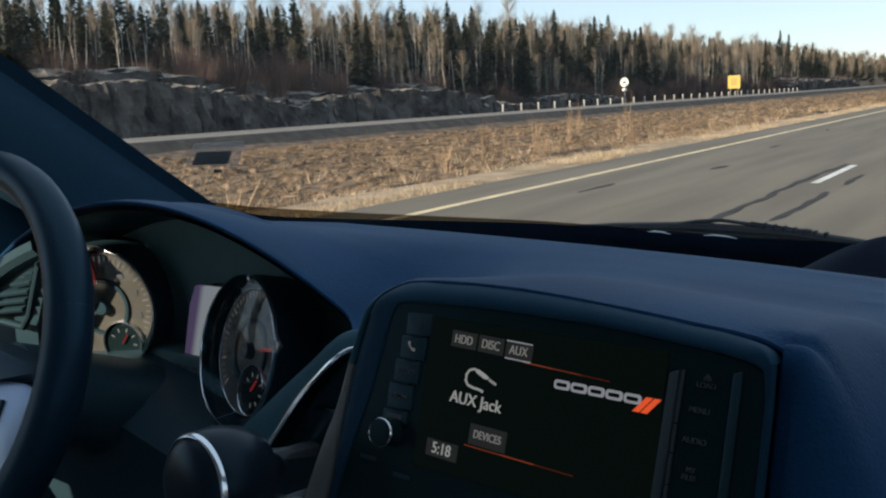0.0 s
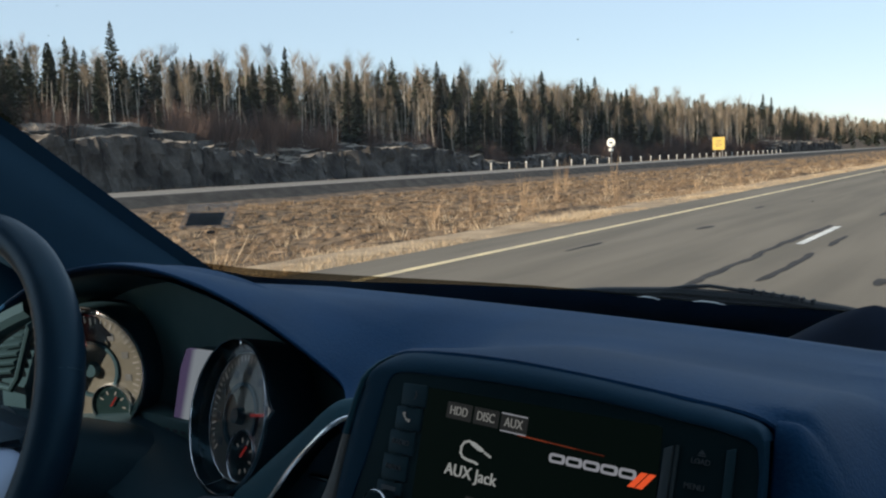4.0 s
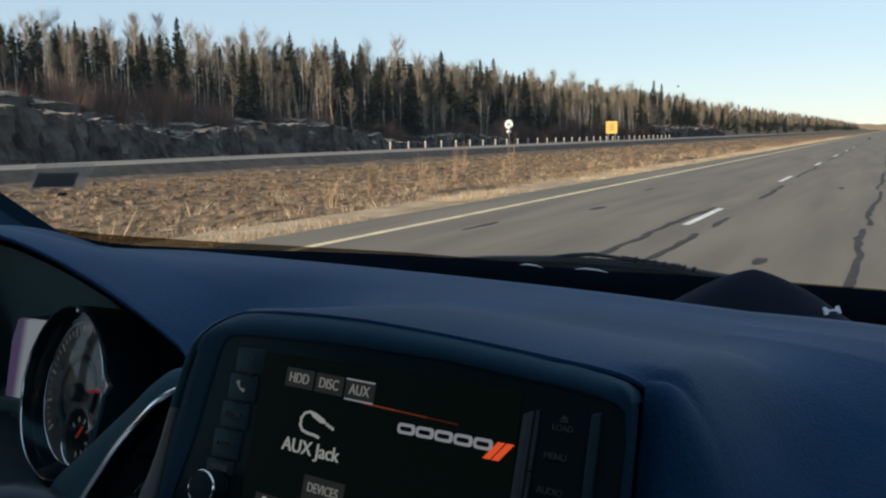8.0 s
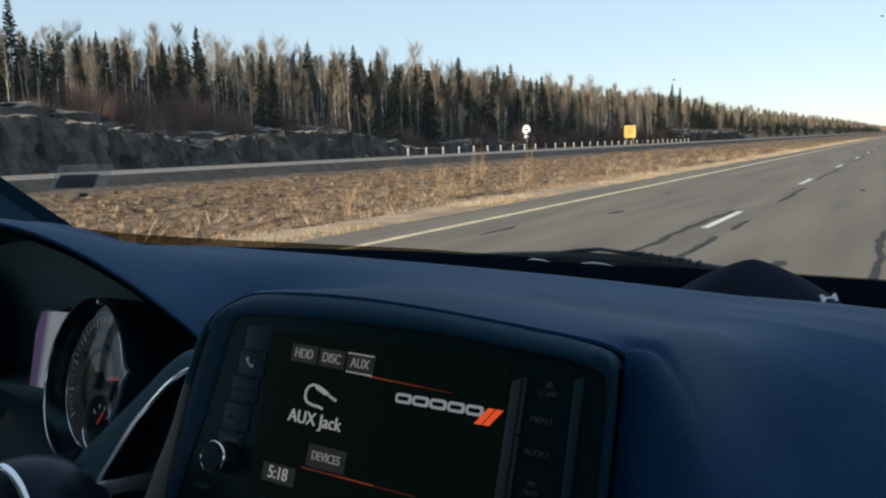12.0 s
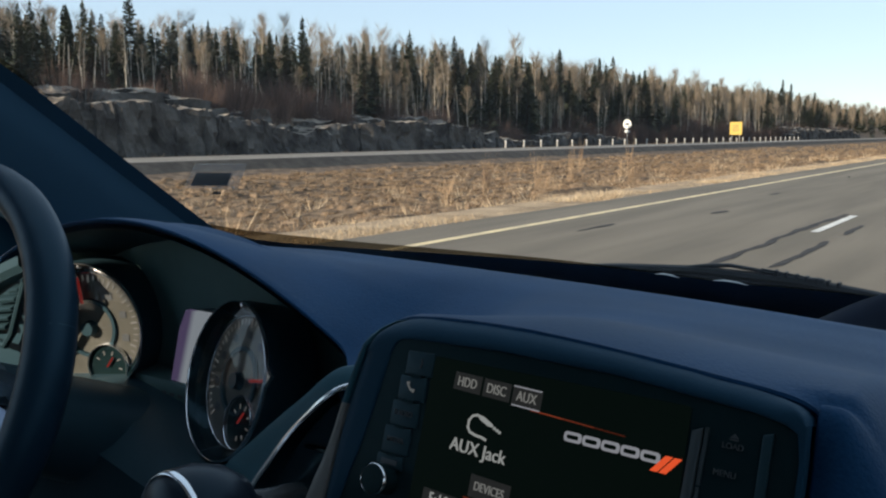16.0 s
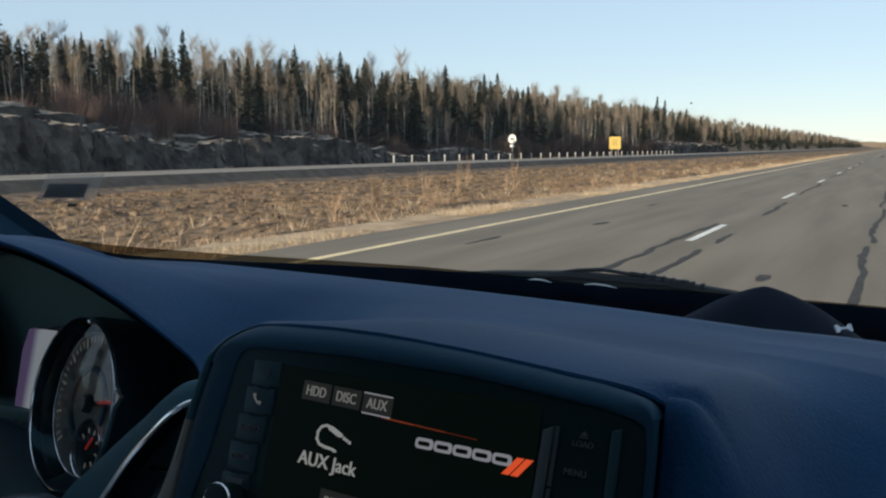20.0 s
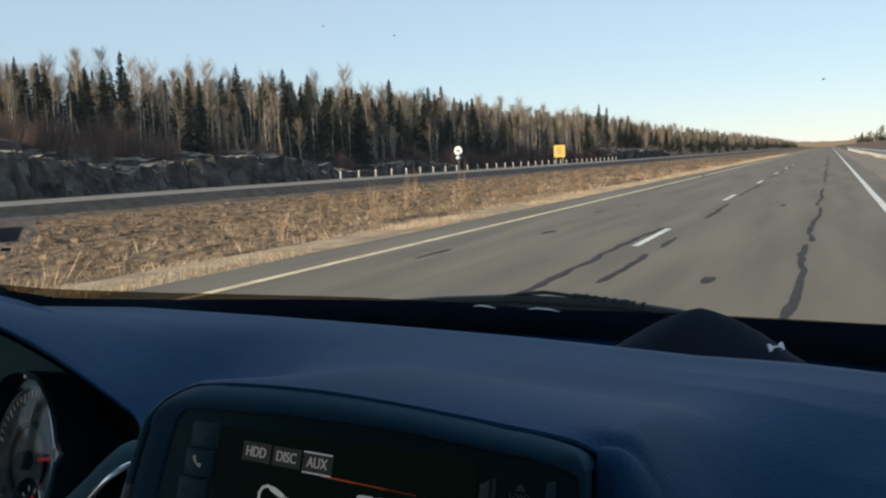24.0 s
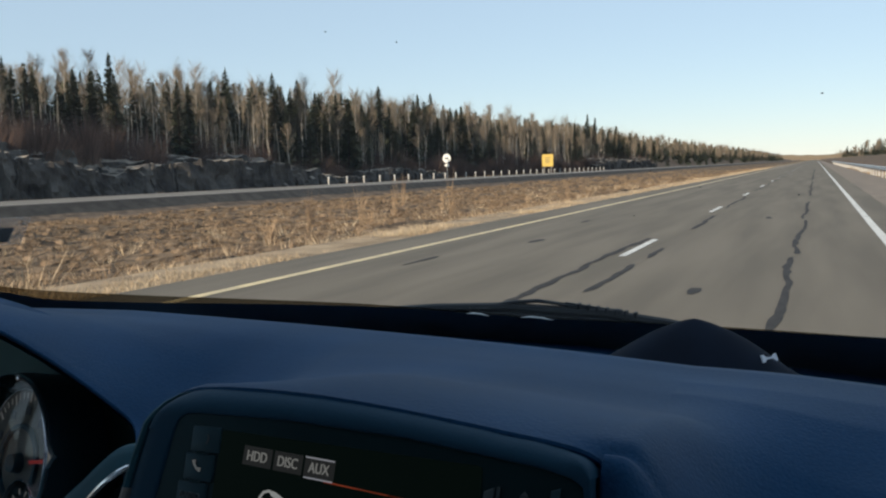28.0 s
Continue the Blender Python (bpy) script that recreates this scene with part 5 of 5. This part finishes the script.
def twig_crown(h, r, seed, limbs=46, low=0.42, material=None, width=0.0075):
    """Rising limbs that split into fine bare twigs, thin towards the top."""
    r0 = random.Random(seed)
    verts, faces = [], []
    for _ in range(limbs):
        u = r0.random() ** 0.75
        a = r0.uniform(0, 6.283)
        ln = r * (1.35 - 0.95 * u) * r0.uniform(0.55, 1.15) * (0.6 + 0.4 * ease(0.0, 0.25, u))
        out = Vector((math.cos(a), math.sin(a), r0.uniform(0.9, 1.9)))
        base = Vector((0, 0, h * (low + (0.97 - low) * u)))
        sliver(verts, faces, base, base + out * ln, 0.016)
        for _ in range(34):
            c = base + out * ln * r0.uniform(0.15, 1.0) + Vector((r0.gauss(0, 0.10), r0.gauss(0, 0.10), r0.gauss(0, 0.12)))
            d = Vector((math.cos(a) * 0.4 + r0.uniform(-0.5, 0.5), math.sin(a) * 0.4 + r0.uniform(-0.5, 0.5), r0.uniform(0.3, 1.4)))
            sliver(verts, faces, c, c + d * r0.uniform(0.25, 0.6), width * r0.uniform(0.6, 1.3))
    return soup("crown", verts, faces, material or M_TWIG)


def shrub_mesh(h, r, seed, count=300, material=None):
    r0 = random.Random(seed)
    verts, faces = [], []
    for _ in range(count):
        a, rad = r0.uniform(0, 6.283), r * r0.random() ** 0.7
        base = Vector((math.cos(a) * rad * 0.6, math.sin(a) * rad * 0.6, h * r0.uniform(0, 0.45)))
        tip = base + Vector((math.cos(a) * rad * 0.5 + r0.uniform(-0.2, 0.2), math.sin(a) * rad * 0.5 + r0.uniform(-0.2, 0.2), h * r0.uniform(0.25, 0.6)))
        sliver(verts, faces, base, tip, r0.uniform(0.008, 0.020))
    return soup("twigs", verts, faces, material or M_SHRUB)


def make_tree(name, label, category, trunk, crown):
    t = thing(name, label, category, (0, -500, -50), group="trees along the highway")
    part("trunk", trunk, None, t)
    part("crown", crown, None, t)
    return t


# The forested ridge that closes the road's far end.
ridge_rows = []
for k in range(241):
    x = -2400 + 20 * k
    h = 18 + 14 * noise.noise((x * 0.0016, 1.0, 0)) + 7 * (0.5 + noise.noise((x * 0.02, 2.0, 0))) + 5 * noise.noise((x * 0.16, 3.0, 0)) - 9 * math.exp(-(x / 160.0) ** 2)
    ridge_rows.append([(x, 2500 + 0.00006 * x * x, -2), (x, 2500 + 0.00006 * x * x, h), (x, 2560, h * 0.7)])
tagged(new("ridge", finish(grid_mesh(ridge_rows), "ridge", M_TWIG, smooth=False)), "distant forested ridge on the horizon", "hill", kind="structure")

SPRUCE = [make_tree("spruce_tree", "dark green spruce with a narrow ragged crown", "tree", trunk_mesh(h, 0.13, s, M_BARK), spruce_crown(h, r, s, 1.5)) for h, r, s in [(8.2, 1.6, 1), (9.6, 1.8, 2), (6.8, 1.5, 3), (11.0, 2.1, 4), (8.6, 1.5, 5), (5.4, 1.4, 6), (7.4, 1.7, 7)]]
BIRCH = [make_tree("birch_tree", "leafless pale-barked birch with fine brown twigs", "tree", trunk_mesh(h, 0.125, s, M_BIRCH, 0.03, 14, 1.1), twig_crown(h, r, s)) for h, r, s in [(9.4, 1.35, 11), (10.2, 1.5, 12), (8.4, 1.25, 13), (9.8, 1.35, 14), (7.2, 1.2, 15), (9.0, 1.1, 16)]]
SHRUB = [part("bush", shrub_mesh(h, r, s), None, None) for h, r, s in [(1.8, 1.3, 21), (2.6, 1.5, 22), (1.3, 1.1, 23), (3.2, 1.3, 24)]]
for b in SHRUB:
    b.location = (0, -500, -50)
    tagged(b, "leafless reddish-brown bush of thin twigs", "bush", group="bushes at the forest edge")

rng = random.Random(11)


def stand(protos, x, y, lo=0.8, hi=1.2, sink=0.15):
    s = rng.uniform(lo, hi) * (1 - 0.42 * (1 - ease(40, 100, y)) if x < -59 else 1)
    src = rng.choice(protos)
    m = Matrix.Translation((x, y, land_z(x, y) - sink)) @ Matrix.Rotation(rng.uniform(0, 6.28), 4, "Z") @ Matrix.Diagonal((s, s, s * rng.uniform(0.9, 1.15), 1))
    ob = copy_thing(src, Matrix())
    ob.matrix_basis = m
    return ob


# The forest wall across the far carriageway: the front rows tree by tree.
y = 14.0
while y < 330:
    birchy = 0.27 + 0.52 * ease(-0.05, 0.25, noise.noise((y * 0.03, 0.5, 0)))
    for depth in (0, 1, 2, 3):
        x = -60.5 - depth * 2.6 + rng.uniform(-1.6, 1.6)
        pick = BIRCH if rng.random() < birchy * (1.15 if depth == 0 else 0.8 if depth < 3 else 0.35) else SPRUCE
        stand(pick, x, y + rng.uniform(-1.2, 1.2), 0.68 + 0.10 * depth, 1.06 + 0.10 * depth)
    y += 2.2 if y < 170 else 4.0
y = 22.0
while y < 250:
    # tall spruces that stand clear of the skyline, in twos and threes
    for _ in range(rng.choice((1, 1, 2, 3))):
        stand(SPRUCE, -60.0 + rng.uniform(-1.5, 1.0), y + rng.uniform(-3, 3), 0.98, 1.22)
    y += rng.uniform(9, 22)
y = 16.0
while y < 240:
    stand(SHRUB, -57.6 + rng.uniform(-1.4, 0.8), y, 0.8, 1.4, 0.05)
    y += rng.uniform(1.2, 3.4)

for b in SPRUCE + BIRCH + SHRUB:
    b.location = (-66 - rng.uniform(0, 4), 40 + rng.uniform(0, 120), 1.0)


def joined(protos, spots, material, keep, grow, name, label, category):
    """Many far trees in one mesh: every keep-th clump of a crown, enlarged."""
    vs, fs, count = [], [], 0
    for x, y, z, s in spots:
        me = rng.choice(protos)
        co = np.empty(len(me.vertices) * 3)
        me.vertices.foreach_get("co", co)
        co = co.reshape(-1, 3)
        size = len(me.polygons[0].vertices)
        clumps = co.reshape(-1, size, 3)[rng.randrange(keep)::keep]
        mid = clumps.mean(1, keepdims=True)
        clumps = mid + (clumps - mid) * grow
        a = rng.uniform(0, 6.28)
        c, sn = math.cos(a), math.sin(a)
        turned = np.stack([clumps[..., 0] * c - clumps[..., 1] * sn, clumps[..., 0] * sn + clumps[..., 1] * c, clumps[..., 2]], -1) * s + (x, y, z)
        n = turned.shape[0]
        vs.append(turned.reshape(-1, 3))
        fs.append(np.arange(n * size).reshape(n, size) + count)
        count += n * size
    faces = [tuple(f) for block in fs for f in block.tolist()]
    ob = new(name, soup(name, np.concatenate(vs).tolist(), faces, material))
    return tagged(ob, label, category, kind="stuff")


NEEDLES = [o.children[1].data if o.children[1].name.startswith("crown") else o.children[0].data for o in SPRUCE]
TWIGS = [o.children[1].data if o.children[1].name.startswith("crown") else o.children[0].data for o in BIRCH]


def spots(count, x0, x1, y0, y1, s0, s1, seed):
    r0 = random.Random(seed)
    out = []
    for _ in range(count):
        x, y = r0.uniform(x0, x1), y0 + (y1 - y0) * r0.random() ** 1.3
        out.append((x, y, land_z(x, y) - 0.2, r0.uniform(s0, s1) * (1 - 0.42 * (1 - ease(40, 100, y)) if x < -60 else 1)))
    return out


joined(NEEDLES, spots(1100, -96, -67, 0, 340, 0.75, 1.15, 31), M_NEEDLE, 5, 2.1, "spruce_forest", "dark spruce forest behind the roadside trees", "forest")
joined(TWIGS, spots(600, -96, -67, 0, 340, 0.9, 1.2, 32), M_TWIG, 3, 1.8, "birch_forest", "tan leafless birch forest behind the roadside trees", "forest")
joined(NEEDLES, spots(700, -120, -57, 320, 1900, 0.8, 1.2, 33), M_NEEDLE, 8, 2.8, "spruce_forest", "distant spruce forest along the highway", "forest")
joined(TWIGS, spots(700, -120, -57, 320, 1900, 0.8, 1.3, 34), M_TWIG, 8, 3.8, "birch_forest", "distant leafless forest along the highway", "forest")
joined([b.data for b in SHRUB], spots(1500, -78, -57.5, 4, 330, 0.9, 1.6, 37), M_SHRUB, 1, 1.5, "undergrowth", "reddish-brown leafless undergrowth below the trees", "bushes")
joined(NEEDLES, spots(160, 26, 80, 120, 1300, 0.7, 1.1, 35), M_NEEDLE, 8, 2.8, "spruce_forest", "distant spruce forest along the highway", "forest")
joined(TWIGS, spots(220, 22, 80, 90, 1300, 0.6, 1.0, 36), M_TWIG, 4, 3.0, "birch_forest", "distant leafless forest along the highway", "forest")


def poles(places, seed, name, label):
    """Bare trunks of the forest behind the front rows, thin and slightly leaning."""
    r0 = random.Random(seed)
    verts, faces = [], []
    for x, y, z, s in places:
        h, rad = 6.5 * s, r0.uniform(0.035, 0.075)
        lean = Vector((r0.uniform(-0.5, 0.5), r0.uniform(-0.5, 0.5), h))
        n, foot = len(verts), Vector((x, y, z))
        for k, f in ((0.0, 1.0), (0.5, 0.8), (1.0, 0.3)):
            for a in (0.5, 2.6, 4.7):
                verts.append(foot + lean * k + Vector((math.cos(a), math.sin(a), 0)) * rad * f)
        for row in (0, 3):
            for i in range(3):
                j = (i + 1) % 3
                faces.append((n + row + i, n + row + j, n + row + 3 + j, n + row + 3 + i))
    return tagged(new(name, soup(name, verts, faces, M_BIRCH)), label, "tree trunks", kind="stuff")


poles(spots(900, -74, -60, 8, 260, 0.7, 1.2, 41), 42, "birch_trunks", "thin pale birch trunks between the roadside trees")

# ---- grass of the median ----
def grass(count, x0, x1, y0, y1, tall, seed, power=1.7, blades=16, radius=0.16, name="dry_grass", label="low tussocks of dry straw-coloured grass in the median", gap=0.8, material=None, fat=1.0):
    """Tussocks: blades that splay out from a common foot."""
    g = np.random.default_rng(seed)
    x = g.uniform(x0, x1, count)
    y = y0 + (y1 - y0) * g.random(count) ** power
    keep = np.array([noise.noise((a * 0.8, b * 0.8, 0.0)) * 1.5 + 0.4 > g.random() * gap for a, b in zip(x, y)])
    x, y = x[keep], y[keep]
    z = np.array([land_z(a, b) for a, b in zip(x, y)])
    size = g.uniform(0.6, 1.3, len(x)) * np.array([0.8 + 0.7 * noise.noise((a * 0.25, b * 0.25, 4.0)) for a, b in zip(x, y)])
    wide = 1 + np.clip((y - 20) / 45, 0, 3.5)
    n = len(x) * blades
    bx, by, bz, sz, wd = (np.repeat(v, blades) for v in (x, y, z, size, wide))
    a = g.uniform(0, 6.283, n)
    r = radius * np.sqrt(g.random(n)) * sz
    h = tall * g.uniform(0.45, 1.0, n) * sz
    foot = np.stack([bx + np.cos(a) * r, by + np.sin(a) * r, bz - 0.03], 1)
    out = g.uniform(0.1, 1.1, n) * h
    tip = foot + np.stack([np.cos(a) * out + g.normal(0, 0.05, n), np.sin(a) * out + g.normal(0, 0.05, n), h], 1)
    b = g.uniform(0, 6.283, n)
    w = g.uniform(0.006, 0.016, n) * wd * fat
    side = np.stack([np.cos(b) * w, np.sin(b) * w, 0 * b], 1)
    v = np.stack([foot - side, foot + side, tip], 1).reshape(-1, 3)
    f = np.arange(n * 3).reshape(-1, 3).tolist()
    return tagged(new(name, soup(name, v.tolist(), f, material or M_GRASS)), label, "grass", kind="stuff")


def hummocks(count, x0, x1, y0, y1, seed):
    """Low rounded cushions of matted grass with ragged sides."""
    r0 = random.Random(seed)
    verts, faces = [], []
    for _ in range(count):
        x, y = r0.uniform(x0, x1), y0 + (y1 - y0) * r0.random() ** 1.5
        wide, high = r0.uniform(0.12, 0.36), r0.uniform(0.05, 0.15)
        turn, slim = r0.uniform(0, 6.28), r0.uniform(0.5, 1.0)
        n, foot = len(verts), Vector((x, y, land_z(x, y) - 0.06))
        for ring, (rr, hh) in enumerate(((1.0, 0.0), (0.82, 0.62), (0.42, 0.95))):
            for k in range(7):
                a = 6.2832 * (k + 0.5 * ring) / 7
                q = wide * rr * r0.uniform(0.7, 1.3)
                p, o = math.cos(a) * q * 1.25, math.sin(a) * q * slim
                verts.append(foot + Vector((p * math.cos(turn) - o * math.sin(turn), p * math.sin(turn) + o * math.cos(turn), high * hh * r0.uniform(0.8, 1.2) + (0.06 if ring else 0))))
        verts.append(foot + Vector((0, 0, high + 0.06)))
        for k in range(7):
            j = (k + 1) % 7
            for base in (0, 7):
                faces.append((n + base + k, n + base + j, n + base + 7 + j, n + base + 7 + k))
            faces.append((n + 14 + k, n + 14 + j, n + 21))
        for _ in range(26):  # stems that hang over its sides
            a, q = r0.uniform(0, 6.28), wide * r0.uniform(0.1, 0.8)
            base = foot + Vector((math.cos(a) * q, math.sin(a) * q, 0.06 + high * (1.1 - 0.7 * q / wide)))
            tip = base + Vector((math.cos(a), math.sin(a), r0.uniform(-0.35, 0.7))) * wide * r0.uniform(0.3, 0.8)
            sliver(verts, faces, base, tip, r0.uniform(0.010, 0.024))
    me = soup("grass_hummocks", verts, faces, M_CUSHION)
    for p in me.polygons:
        p.use_smooth = True
    return tagged(new("grass_hummocks", me), "rounded cushions of matted dry grass in the median", "grass", kind="stuff")


hummocks(1900, -36.5, -10.6, 6, 120, 61)
grass(6500, -37.0, -9.3, 4, 70, 0.22, 5, radius=0.30, blades=44, gap=1.45, power=1.35, fat=1.3)
grass(5200, -37.0, -9.6, 30, 150, 0.25, 25, radius=0.30, blades=26, gap=1.2, fat=1.6)
grass(700, -30.0, -9.6, 5, 90, 0.50, 26, radius=0.20, blades=20, gap=1.2, material=M_GRASS_PALE)
grass(3500, -37.0, -9.6, 60, 260, 0.25, 15, power=1.2)
grass(6500, -9.9, -8.4, 3, 190, 0.24, 6, blades=14, label="pale dry grass along the gravel shoulder", gap=0.4, material=M_GRASS_PALE)
grass(5200, -8.75, -7.95, 3, 170, 0.17, 9, blades=14, label="pale dry grass along the gravel shoulder", gap=0.5, material=M_GRASS_PALE)
grass(2500, -59, -52.5, 10, 200, 0.5, 7, label="dry grass at the forest edge")
grass(1500, 4.5, 12, 20, 160, 0.45, 8, label="dry grass beside the gravel shoulder")

weed_rng = random.Random(77)
for wx, wy, wh in ((-15.5, 24, 1.9), (-17, 31, 1.3), (-13.2, 18.5, 1.0), (-19.5, 44, 1.6), (-12.4, 38, 1.1), (-22, 36, 1.4), (-16, 58, 1.5), (-20.5, 40, 2.5), (-14.2, 33, 2.3), (-26, 52, 2.7), (-15.2, 27, 2.0)):
    weed = new("dry_weed", shrub_mesh(wh, 0.22, int(wy), 26, M_GRASS))
    weed.location = (wx, wy, land_z(wx, wy) - 0.03)
    tagged(weed, "tall thin dry weed standing in the median grass", "weed", group="weeds in the median")


# ---- rock ----
def rock_block(size, seed, rough=0.07, pale=0.75):
    """A split stone block: broken faces, uneven top."""
    bm = bmesh.new()
    bmesh.ops.create_cube(bm, size=1.0)
    bmesh.ops.subdivide_edges(bm, edges=bm.edges[:], cuts=8, use_grid_fill=True)
    o = Vector((seed, seed * 0.7, -seed))
    for v in bm.verts:
        c = Vector((v.co.x * size[0], v.co.y * size[1], v.co.z * size[2]))
        d = noise.noise_vector(c * 0.55 + o) * 0.9 + noise.noise_vector(c * 1.7 + o) * 0.45
        near = noise.voronoi(Vector((c.x * 0.45, c.y * 0.75, c.z * 0.55)) + o)
        split = min(1.0, (near[0][1] - near[0][0]) * 5.0)  # joints between the broken pieces
        chip = noise.noise(near[1][0] * 5.3) * 0.55 - 0.22 * (1 - split) + 0.12 * noise.noise(c * 3.1 + o)
        v.co = c + Vector((d.x * 0.55, d.y * 0.25, d.z * 0.4 * (1.0 if v.co.z > 0.4 else 0.4))) * (rough / 0.07) + Vector((chip, 0, 0.35 * chip if v.co.z > 0.4 else 0))
    me = finish(bm, "rock_block", M_ROCK, smooth=False)
    me.materials.append(M_ROCK_SUNLIT)
    # faces that look up get the paler colour, as if sunlit
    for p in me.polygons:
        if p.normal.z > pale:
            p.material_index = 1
    return me


def outcrop(y0, y1, h0, h1, x_face, seed, tiers=2):
    """A blasted rock face: tight upright blocks, then a set-back ledge of broad sloping slabs."""
    r0 = random.Random(seed)
    t = thing("rock_outcrop", "grey blasted rock face with a ledge, tops coloured pale as if sunlit", "rock", (x_face, y0, -0.5), group="rock outcrops beside the far carriageway")
    for tier in range(tiers):
        y = 0.0
        while y < y1 - y0:
            k = y / (y1 - y0)
            wd = r0.uniform(1.0, 4.2) if tier == 0 else r0.uniform(3.0, 7.0)
            end = ease(-0.05, 0.10, k) * ease(-0.05, 0.25, 1 - k)
            h = (h0 + (h1 - h0) * k) * (0.85 + 0.34 * (0.5 + noise.noise(((y + y0) * 0.06, seed, 0)))) * (0.35 + 0.65 * end)
            hh = h * (0.80 if tier == 0 and tiers > 1 else 1.0) * r0.uniform(0.97, 1.03) + 0.5
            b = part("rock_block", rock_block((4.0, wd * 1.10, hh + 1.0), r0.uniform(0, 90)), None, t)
            b.location = (-2.0 - 2.4 * tier + r0.uniform(-0.30, 0.30), y + wd / 2, (hh - 1.0) / 2)
            b.rotation_euler = (radians(r0.uniform(-1.5, 1.5)), radians(r0.uniform(-3, 1) + (6 if tier else 0)), radians(r0.uniform(-5, 5)))
            y += wd * 0.96
    return t


outcrop(0, 54, 5.2, 4.6, -54.6, 3)
outcrop(54, 92, 4.2, 1.7, -55.0, 8)
outcrop(98, 128, 1.5, 1.1, -55.6, 12, 1)
outcrop(235, 330, 3.4, 3.0, -55.6, 17)


# ---- posts, rails and signs ----
post_mesh = finish(box((0.17, 0.17, 1.05), (0, 0, 0.40), 0.02), "guide_post", M_WOOD)
cap_mesh = finish(box((0.18, 0.18, 0.16), (0, 0, 0.87), 0.02), "post_top", M_WHITE)
for k in range(34):
    t = thing("guide_post", "short white-topped wooden guide post beside the far road", "post", (-51.6, 84 + 4.2 * k, -0.1), group="guide posts")
    t.rotation_euler = (radians(rng.uniform(-2, 2)), radians(rng.uniform(-2, 2)), 0)
    part("post", post_mesh, None, t)
    part("post_top", cap_mesh, None, t)


def sign(name, label, at, outline, z, material, posts):
    t = thing(name, label, "road sign", at)
    t.rotation_euler = (0, 0, radians(-8))
    part("panel", plate(outline, 0.03, Matrix.Translation((0, 0, z)) @ Matrix.Rotation(radians(90), 4, "X")), material, t, smooth=False)
    for px in posts:
        part("post", box((0.09, 0.09, z + 0.9), (px, 0.07, (z + 0.9) / 2 - 0.3)), M_WOOD, t)
    return t


yellow_sign = sign("road_sign", "square yellow warning sign on two wooden posts", (-53.0, 176, -0.2), rounded(2.6, 2.6, 0.1), 2.9, M_SIGN_Y, (-0.8, 0.8))
for k in range(4):
    part("marking", box((1.4 - 0.2 * (k % 2), 0.01, 0.09), (0, -0.03, 3.5 - 0.38 * k)), M_BLACK, yellow_sign)
shield = [(0.72 * math.cos(radians(a)) * (1.05 if a > 180 else 1), 0.72 * math.sin(radians(a))) for a in range(0, 360, 20)]
white_sign = sign("road_sign", "white route marker above a small tab on a post", (-53.2, 122, -0.2), shield, 3.3, M_SIGN_W, (0.0,))
part("tab", plate(rounded(0.8, 0.42, 0.05), 0.03, Matrix.Translation((0, 0, 2.2)) @ Matrix.Rotation(radians(90), 4, "X")), M_SIGN_W, white_sign)
part("marking", box((0.6, 0.01, 0.24), (0, -0.02, 3.3)), M_BLACK, white_sign)

rail = thing("guardrail", "galvanised steel guardrail on wooden posts", "guardrail", (4.9, 60, 0))
part("beam", grid_mesh([[(0.04 * (-1) ** k, yy, 0.40 + 0.075 * k) for k in range(5)] for yy in range(0, 260, 4)]), M_STEEL, rail)
for k in range(60):
    part("post", box((0.16, 0.16, 0.95), (0.12, 2 + 4 * k, 0.22)), M_WOOD, rail)
